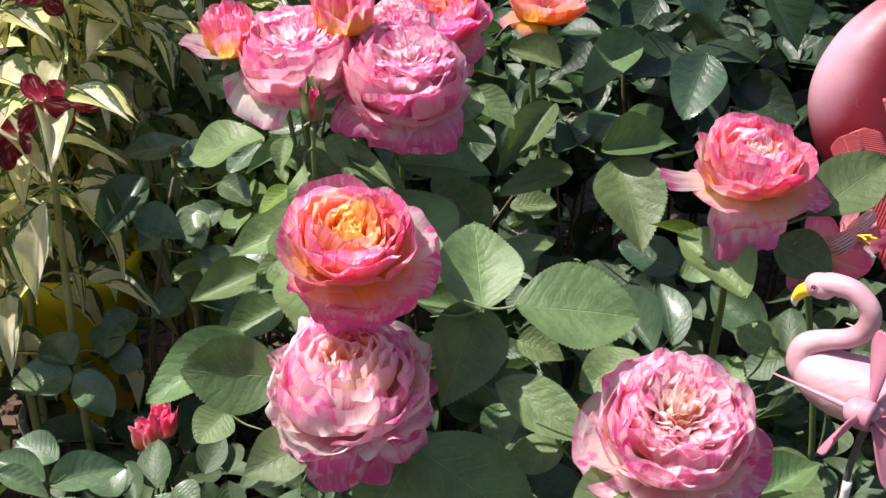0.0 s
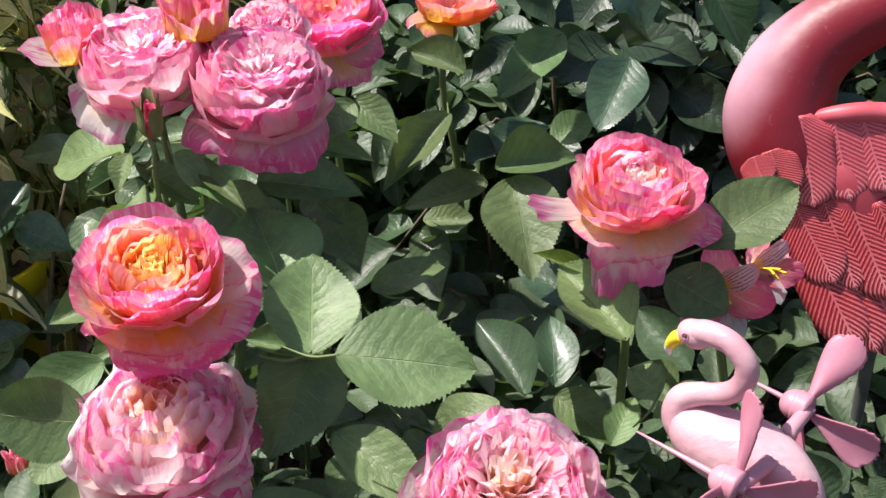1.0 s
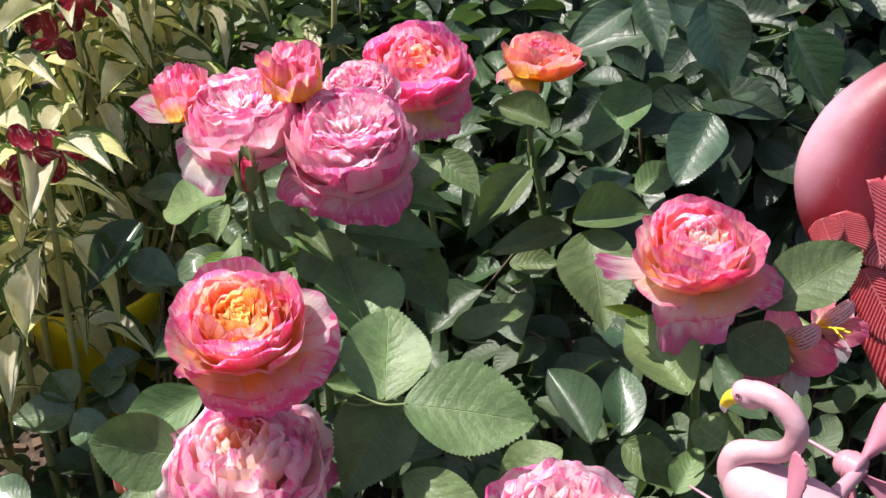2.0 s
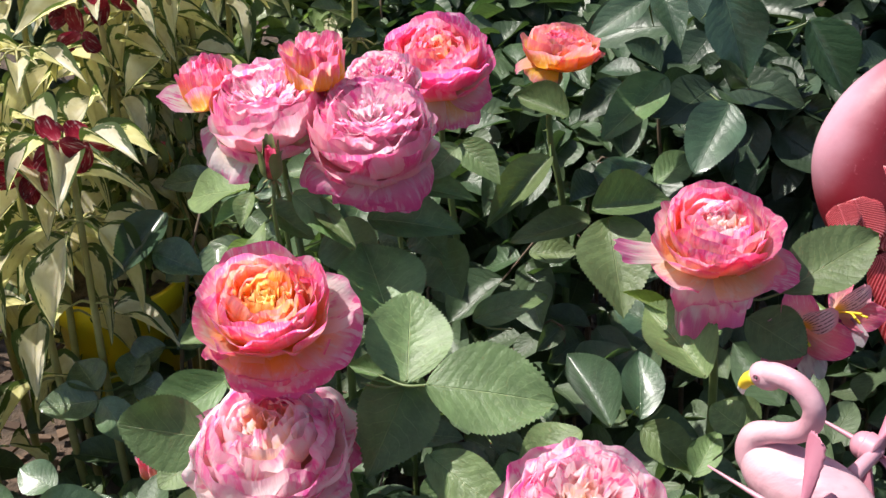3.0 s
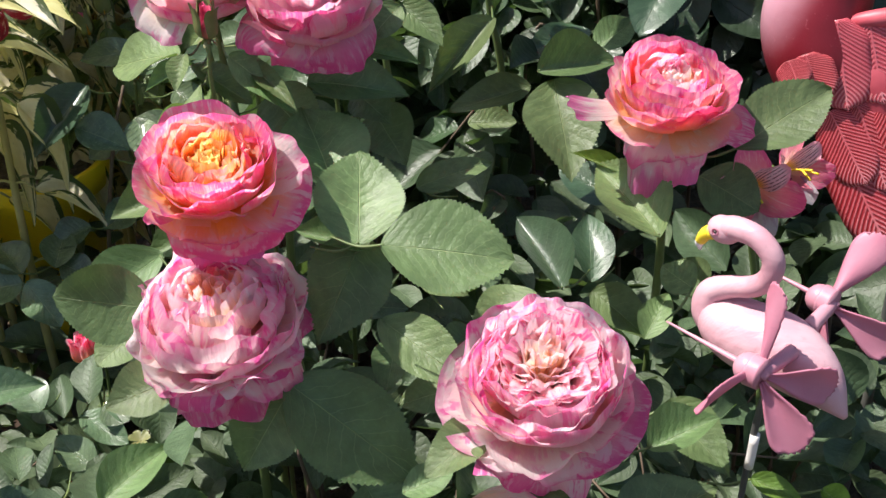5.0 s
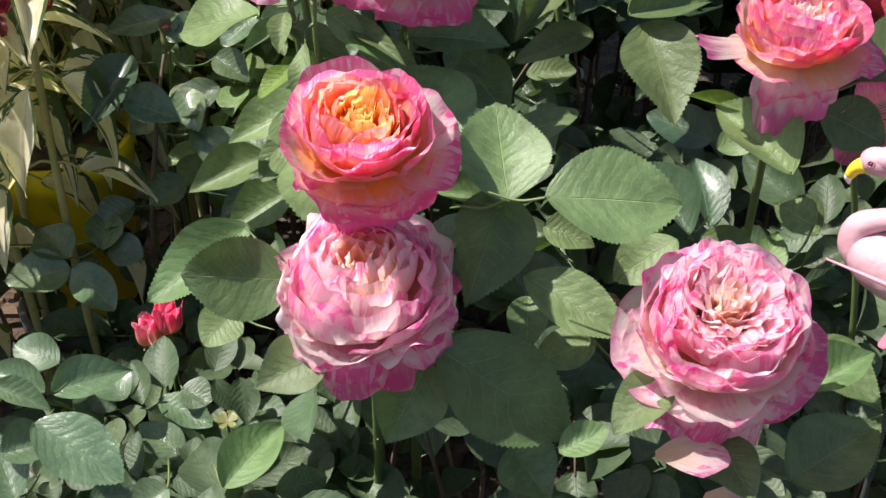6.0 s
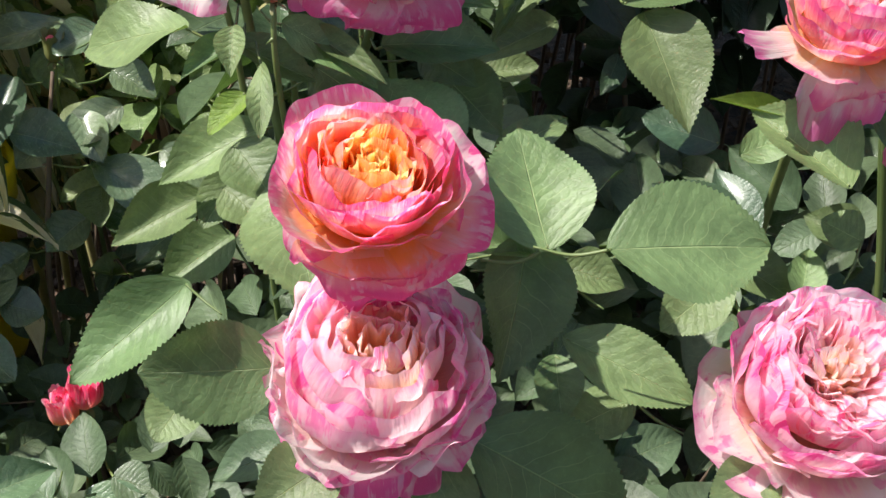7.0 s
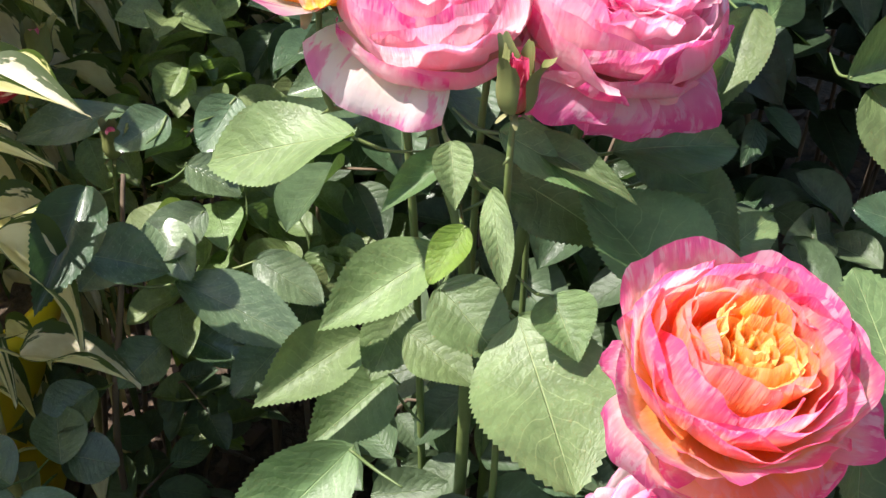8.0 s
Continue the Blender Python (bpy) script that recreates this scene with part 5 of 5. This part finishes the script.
    part("shoulder", mesh("shoulder", v, f, FEATHER_PLAIN), base, Matrix.Translation(mid))
    v, f = tube_data([Vector(p) - mid for p in ((0.405, 0.236, 0.800), (0.440, 0.228, 0.780), (0.462, 0.216, 0.730), (0.476, 0.198, 0.672))], [0.022, 0.034, 0.030, 0.010], 24, 40)
    part("wing", mesh("wing", v, f, FEATHER_PLAIN), base, Matrix.Translation(mid))


large_flamingo()
statue = bpy.data.objects["flamingo_statue"]
statue.location.x -= 0.007
copy_thing(statue, pose(-0.62, 0.80, GROUND, 0, 0, 10))


# ---- peruvian lily beside the flamingo ----
def lily_flower(base, o, axis, spin, scale, seed):
    turn = Vector((0, 0, 1)).rotation_difference(axis).to_matrix().to_4x4()
    m = Matrix.Translation(o - axis * 0.022 * scale) @ turn
    for k in range(3):
        part("petal", petal_mesh(0.046 * scale, 0.034 * scale, 30, 68, 0.003, 16, 0.005 * scale, 0.8, LILY_PINK, seed + k), base, m @ Matrix.Rotation(radians(90 + 120 * k + spin), 4, "Z"))
    for k, a in enumerate((30, 150)):
        part("petal", petal_mesh(0.042 * scale, 0.023 * scale, 26, 56, 0.003, 10, 0.003, 0.8, LILY_STRIPED, seed + 10 + k), base, m @ Matrix.Rotation(radians(a + spin), 4, "Z"))
    part("petal", petal_mesh(0.042 * scale, 0.026 * scale, 34, 80, 0.003, 10, 0.004, 0.8, LILY_WHITE, seed + 16, notch=0.14), base, m @ Matrix.Rotation(radians(-88 + spin), 4, "Z"), label="white and violet lower petal")
    for k in range(4):
        w = radians(80 * k + 20)
        a = o - axis * 0.02
        part("stamen", tube("stamen", [a, a + axis * 0.02, a + axis * 0.034 + Vector((0.004 * math.cos(w), 0, 0.004 * math.sin(w) - 0.006))], [0.0007, 0.0006, 0.0010], YELLOW_PAINT, 6, 8), base)


def lily():
    base = thing("peruvian_lily", "pink peruvian lily flowers with dark-striped inner petals", "flower", (0.39, 0.19, GROUND))
    for o, axis, spin, scale, seed in ((Vector((0.343, 0.130, 0.735)), Vector((-0.05, -0.85, 0.30)).normalized(), 14, 0.86, 3), (Vector((0.376, 0.158, 0.738)), Vector((0.45, -0.60, 0.45)).normalized(), 40, 0.72, 31)):
        lily_flower(base, o, axis, spin, scale, seed)
        part("stem", tube("stem", [(0.39, 0.19, GROUND - 0.02), (0.385, 0.18, 0.5), o - axis * 0.045 + Vector((0, 0, -0.01)), o - axis * 0.02], [0.003, 0.0028, 0.0025, 0.004], STEM, 8, 24), base)


lily()


# ---- fallen and half-hidden petals below the blooms ----
def loose_petal(place, turn, length, width, mat, label="fallen pale pink rose petal lying on leaves"):
    ob = new("fallen_petal", petal_mesh(length, width, 62, 84, 0.0, 10, 0.002, 0.5, mat, place[0]))
    ob.matrix_basis = Matrix.Translation(place) @ Euler([radians(a) for a in turn]).to_matrix().to_4x4()
    tagged(ob, label, "petal", "fallen petals")


loose_petal((0.168, -0.100, 0.664), (0, 12, -12), 0.040, 0.030, P_PALE)
loose_petal((0.196, -0.108, 0.640), (10, 20, -30), 0.034, 0.026, P_PALE)
loose_petal((-0.062, -0.02, 0.548), (0, 20, -60), 0.034, 0.028, P_PALE)

# Dead leaf bits, built with the petal shape and shader.
LEAF_DRIED = petal_material("dead_leaf", (0.36, 0.20, 0.12), (0.46, 0.27, 0.20), (0.30, 0.15, 0.10), (0.60, 0.40, 0.32), 0.4, 0.6, 0.5, 5.0)
loose_petal((0.148, 0.020, 0.655), (20, -20, 40), 0.026, 0.022, LEAF_DRIED, "shrivelled brown dead leaf caught between leaves")
loose_petal((0.160, 0.028, 0.650), (-30, 10, 130), 0.022, 0.018, LEAF_DRIED, "shrivelled brown dead leaf caught between leaves")


# ---- variegated plants ----
def lance_data(seed, droop):
    return leaf_data(8, 20, 0.26, droop, 0.5, 0.06, seed, teeth=0.0, narrow=1.0, broad_at=0.42, tip=1.1)


LANCE = [mesh("leaf", *lance_data(s, d)[:2], VARIEGATED, lance_data(s, d)[2]) for s, d in ((11, 0.28), (12, 0.42), (13, 0.20), (14, 0.55))]


def variegated_plant(x, y, height, seed, flowers):
    g = random.Random(seed)
    base = thing("variegated_plant", "drooping cream and green striped leaves" + (" with dark red flowers" if flowers else " on pale stalks"), "plant", (x, y, GROUND), "variegated plants")
    top = Vector((x + g.uniform(-0.02, 0.02), y + g.uniform(-0.02, 0.02), height))
    low = Vector((x, y, GROUND - 0.02))
    pts = [low, low.lerp(top, 0.5) + Vector((g.uniform(-0.015, 0.015), 0, 0)), top]
    line = spline(pts, 20)
    part("stalk", tube("stalk", pts, [0.0048, 0.0042, 0.0030], STEM_PALE, 8, 20), base)
    turn = g.uniform(0, 6.3)
    for j in range(4 if y < 0.42 else 5):
        at = line[20 - j * 3 if j < 3 else 20 - 2 * j - 3]
        count = (7, 6, 6, 5, 4)[j]
        for i in range(count):
            a = turn + j * 0.6 + 2 * math.pi * (i + g.uniform(-0.2, 0.2)) / count
            out = Vector((math.cos(a), math.sin(a), 0))
            dip = g.uniform(-0.1, 0.95) if j else g.uniform(-0.4, 0.7)
            way = (out - Vector((0, 0, dip))).normalized()
            length = g.uniform(0.058, 0.092) * (0.8 if j == 0 else 1.0)
            b = at + out * 0.022 + Vector((0, 0, -0.004))
            if y < 0.45 and b.z < 0.64 and g.random() < 0.66:
                continue
            n = (out * dip + Vector((0, 0, 1)) + Vector((g.uniform(-0.3, 0.3), g.uniform(-0.3, 0.3), 0))).normalized()
            xx = way.cross(n).normalized()
            n = xx.cross(way)
            w = length * g.uniform(0.38, 0.52)
            m = Matrix((xx * w, way * length, n * length)).transposed().to_4x4()
            m.translation = b
            part("leaf", g.choice(LANCE), base, m)
            part("leaf_stalk", tube("leaf_stalk", [at, at.lerp(b, 0.5) + Vector((0, 0, 0.004)), b], [0.0016, 0.0013, 0.001], STEM_PALE, 5, 6), base)
    if flowers:
        for k in range(4):
            a = turn + 1.6 * k
            o = top + Vector((0.022 * math.cos(a), 0.022 * math.sin(a) - 0.012, 0.006 - 0.012 * k))
            ax = Vector((0.5 * math.cos(a), -0.8, 0.1)).normalized()
            m = Matrix.Translation(o) @ Vector((0, 0, 1)).rotation_difference(ax).to_matrix().to_4x4()
            for i in range(3):
                part("petal", petal_mesh(0.030, 0.020, 45, 85, 0.001, 10, 0.002, 0.6, RED_PETAL, seed + 5 * k + i, nu=6, nv=7), base, m @ Matrix.Rotation(radians(120 * i + 30 * k), 4, "Z"))
            part("flower_stalk", tube("flower_stalk", [top - Vector((0, 0, 0.012)), o], [0.0014, 0.0012], STEM_PALE, 6, 5), base)


for k, (x, y, h, fl) in enumerate((
    (-0.262, 0.335, 0.765, 1), (-0.245, 0.600, 0.84, 0), (-0.375, 0.455, 0.80, 0), (-0.315, 0.56, 0.78, 0), (-0.225, 0.63, 0.80, 0), (-0.285, 0.575, 0.80, 0), (-0.310, 0.345, 0.750, 1), (-0.440, 0.360, 0.72, 0),
    (-0.350, 0.520, 0.86, 1), (-0.440, 0.470, 0.80, 0), (-0.260, 0.560, 0.87, 0), 
    (-0.420, 0.600, 0.92, 0), (-0.330, 0.650, 0.93, 0), (-0.500, 0.560, 0.86, 1), (-0.090, 0.66, 0.84, 0), (-0.225, 0.70, 0.92, 0), (-0.500, 0.40, 0.72, 0),
    (-0.330, 0.395, 0.70, 0), (-0.305, 0.640, 0.86, 0), (-0.365, 0.285, 0.66, 0), (-0.290, 0.500, 0.84, 1),
)):
    variegated_plant(x, y, h, 60 + k, fl)


# ---- pots behind the plants ----
def pot(name, label, x, y, r, height, mat, z=GROUND):
    base = thing(name, label, "flower pot", (x, y, z))
    prof = [(0.0, 0.0), (r * 0.74, 0.0), (r * 0.78, 0.01), (r * 0.95, height * 0.84), (r * 1.06, height * 0.85), (r * 1.08, height * 0.99), (r * 1.04, height), (r * 0.97, height * 0.99), (r * 0.90, height * 0.86), (r * 0.72, height * 0.3), (0.0, height * 0.28)]
    n = 40
    verts = [(a * math.cos(2 * math.pi * i / n), a * math.sin(2 * math.pi * i / n), h) for a, h in prof for i in range(n)]
    faces = [(j * n + i, j * n + (i + 1) % n, (j + 1) * n + (i + 1) % n, (j + 1) * n + i) for j in range(len(prof) - 1) for i in range(n)]
    part("wall", mesh("wall", verts, faces, mat), base, Matrix.Translation((x, y, z - (0.004 if z == GROUND else 0.0))))
    disc = [(r * 0.9 * math.cos(2 * math.pi * i / n), r * 0.9 * math.sin(2 * math.pi * i / n), height * 0.95) for i in range(n)]
    part("soil", mesh("soil", disc, [tuple(range(n))], SOIL), base, Matrix.Translation((x, y, z)))


# Added support, dark like the shaded gap below the yellow pot.
pot("added_stand", "made-up dark stand under the yellow pot, over shaded soil", -0.312, 0.470, 0.068, 0.150, STEEL)
pot("yellow_pot", "bright yellow pot half hidden by foliage on an added dark stand", -0.312, 0.470, 0.070, 0.195, YELLOW_POT, GROUND + 0.149)
pot("clay_pot", "tan clay pot standing among the leaves", -0.20, 0.99, 0.075, 0.245, CLAY)


# ---- masses of foliage behind and below ----
LOW_LEAVES = [leaf_data(4, 10, f, d, t, 0.03, s, teeth=0.0, broad_at=0.45) for s, (f, d, t) in enumerate(((0.2, 0.12, 0.3), (0.1, 0.2, -0.4), (0.3, 0.05, 0.5), (0.15, 0.25, 0.1)))]


def foliage(name, label, category, mat, count, spot, size, seed, stems=True, flat=0.5):
    """Sprays of five leaflets; spot(g) gives the place of a spray, or None."""
    g = random.Random(seed)
    verts, faces, uvs = [], [], []
    sv, sf = [], []
    for _ in range(count):
        p = spot(g)
        if p is None:
            continue
        a = g.uniform(0, 6.3)
        out = Vector((math.cos(a), math.sin(a), g.uniform(-0.5, 0.5))).normalized()
        s = g.uniform(*size)
        up = Vector((g.uniform(-flat, flat), g.uniform(-flat, flat) - 0.25, 1)).normalized()
        across = out.cross(up).normalized()
        for along, sideways in ((1.0, 0), (0.55, 1), (0.55, -1), (0.05, 0.9), (0.05, -0.9)):
            way = (out * (1 if sideways == 0 else 0.45) + across * sideways + Vector((g.uniform(-0.25, 0.25), g.uniform(-0.25, 0.25), g.uniform(-0.45, 0.2)))).normalized()
            n = (up + Vector((g.uniform(-0.5, 0.5), g.uniform(-0.5, 0.5), 0))).normalized()
            x = way.cross(n).normalized()
            n = x.cross(way)
            ln = s * g.uniform(0.75, 1.1) * (1.1 if sideways == 0 else 0.9)
            w = ln * g.uniform(0.55, 0.72)
            b = Vector(p) + out * along * s * 0.9 + across * sideways * 0.003
            lv, lf, lu = g.choice(LOW_LEAVES)
            i = len(verts)
            for q in lv:
                verts.append(b + x * (q[0] * w) + way * (q[1] * ln) + n * (q[2] * ln))
            faces += [tuple(i + k for k in face) for face in lf]
            uvs += lu
        if stems and _ % 4 == 0:
            foot = Vector((p[0] + g.uniform(-0.05, 0.05), p[1] + g.uniform(-0.02, 0.1), GROUND - 0.01))
            tv, tf = tube_data([foot, foot.lerp(Vector(p), 0.6) + Vector((g.uniform(-0.02, 0.02), g.uniform(-0.02, 0.02), 0)), Vector(p), Vector(p) + out * s], [0.0030, 0.0022, 0.0014, 0.0008], 5, 9)
            i = len(sv)
            sv += tv
            sf += [tuple(i + k for k in face) for face in tf]
    base = thing(name, label, category, kind="stuff")
    part("leaves", mesh("leaves", verts, faces, mat, uvs), base)
    if stems:
        part("stems", mesh("stems", sv, sf, STEM_WOOD), base)
    return base


def under_spot(g):
    x, y = g.uniform(-0.30, 0.62), g.uniform(-0.16, 0.42)
    if x < -0.09 and y > 0.17 and g.random() < 0.75:
        return None
    lid = 0.58 - 0.6 * max(0.0, -x) + 0.10 * max(0.0, y)
    z = lid - abs(g.gauss(0, 0.10)) - (0.05 if x > 0.22 else 0.0)
    return (x, y, z) if z > 0.26 else None


def behind_spot(g):
    x, y = g.uniform(-0.08, 0.30), g.uniform(0.42, 0.80)
    z = 0.70 + 0.25 * (y - 0.42) - abs(g.gauss(0, 0.12))
    return (x, y, z) if z > 0.3 else None


def back_right_spot(g):
    x, y = g.uniform(0.24, 0.95), g.uniform(0.46, 0.82)
    z = 0.74 + 0.25 * (y - 0.42) - abs(g.gauss(0, 0.12))
    return (x, y, z) if z > 0.3 else None


def hedge_spot(g):
    x, y = g.uniform(-0.9, 1.6), g.uniform(0.78, 1.9)
    z = 0.84 + 0.10 * (y - 0.8) - abs(g.gauss(0, 0.14))
    return (x, y, z) if z > 0.3 else None


def left_spot(g):
    x, y = g.uniform(-0.42, -0.12), g.uniform(0.24, 0.46)
    z = 0.36 + 0.7 * (y - 0.24) - abs(g.gauss(0, 0.07))
    return (x, y, z) if z > 0.26 else None


def low_left_spot(g):
    x, y = g.uniform(-0.36, -0.10), g.uniform(-0.06, 0.10)
    z = 0.50 - abs(g.gauss(0, 0.05))
    return (x, y, z)


foliage("rose_bush_foliage", "dense dark green rose leaves low inside the bush", "foliage", LEAF_FILL, 300, under_spot, (0.038, 0.065), 21)
foliage("rose_bush_foliage", "green rose leaves darkened as shade behind the blooms", "foliage", LEAF_BACK_SHADED, 170, behind_spot, (0.04, 0.07), 22)
foliage("rose_bush_foliage", "glossy leaves darkened as shade behind the flamingo ornament", "foliage", LEAF_HEDGE_SHADED, 240, back_right_spot, (0.05, 0.085), 29)
# Unseen foliage left of the view, added to keep sun off the soil.
def unseen_shade_spot(g):
    x, y = g.uniform(-0.85, -0.46), g.uniform(-0.15, 0.50)
    return (x, y, 0.60 - abs(g.gauss(0, 0.10)))


foliage("rose_bush_foliage", "unseen green rose leaves added at the left to shade the soil", "foliage", LEAF_FILL, 150, unseen_shade_spot, (0.04, 0.065), 30)
foliage("hedge_foliage", "deep green hedge leaves, darkened as shade, at the back of the bed", "foliage", LEAF_HEDGE_SHADED, 1500, hedge_spot, (0.05, 0.085), 23, stems=False)
foliage("rose_bush_foliage", "low rose leaves beside the variegated plants", "foliage", LEAF_FILL, 44, left_spot, (0.028, 0.045), 24)
foliage("rose_bush_foliage", "sunlit low rose leaves at the edge of the bed", "foliage", LEAF_FILL, 22, low_left_spot, (0.030, 0.05), 25)


def left_mid_spot(g):
    x, y = g.uniform(-0.32, 0.02), g.uniform(0.36, 0.80)
    if x < -0.18 and y < 0.5:
        return None
    z = 0.62 + 0.36 * (y - 0.36) - abs(g.gauss(0, 0.09))
    return (x, y, z) if z > 0.3 else None


foliage("rose_bush_foliage", "mid-green rose leaves, lightened as if sunlit, between shoots and stalks", "foliage", LEAF_MID_LIT, 190, left_mid_spot, (0.028, 0.05), 27, stems=False)


def fresh_spot(g):
    x, y = g.uniform(0.3, 1.1), g.uniform(0.6, 1.3)
    return (x, y, 0.78 + 0.1 * (y - 0.6) - abs(g.gauss(0, 0.06)))


foliage("fresh_shoots", "light yellow-green young shoots in the hedge", "foliage", LEAF_FRESH, 60, fresh_spot, (0.03, 0.05), 26, stems=False)


def low_fresh_spot(g):
    x, y = g.uniform(-0.26, 0.04), g.uniform(0.50, 0.85)
    return (x, y, 0.64 + 0.12 * (y - 0.5) - abs(g.gauss(0, 0.12)))


foliage("fresh_shoots", "sunlit yellow-green leaves among the stalks", "foliage", LEAF_FRESH, 90, low_fresh_spot, (0.022, 0.036), 28)
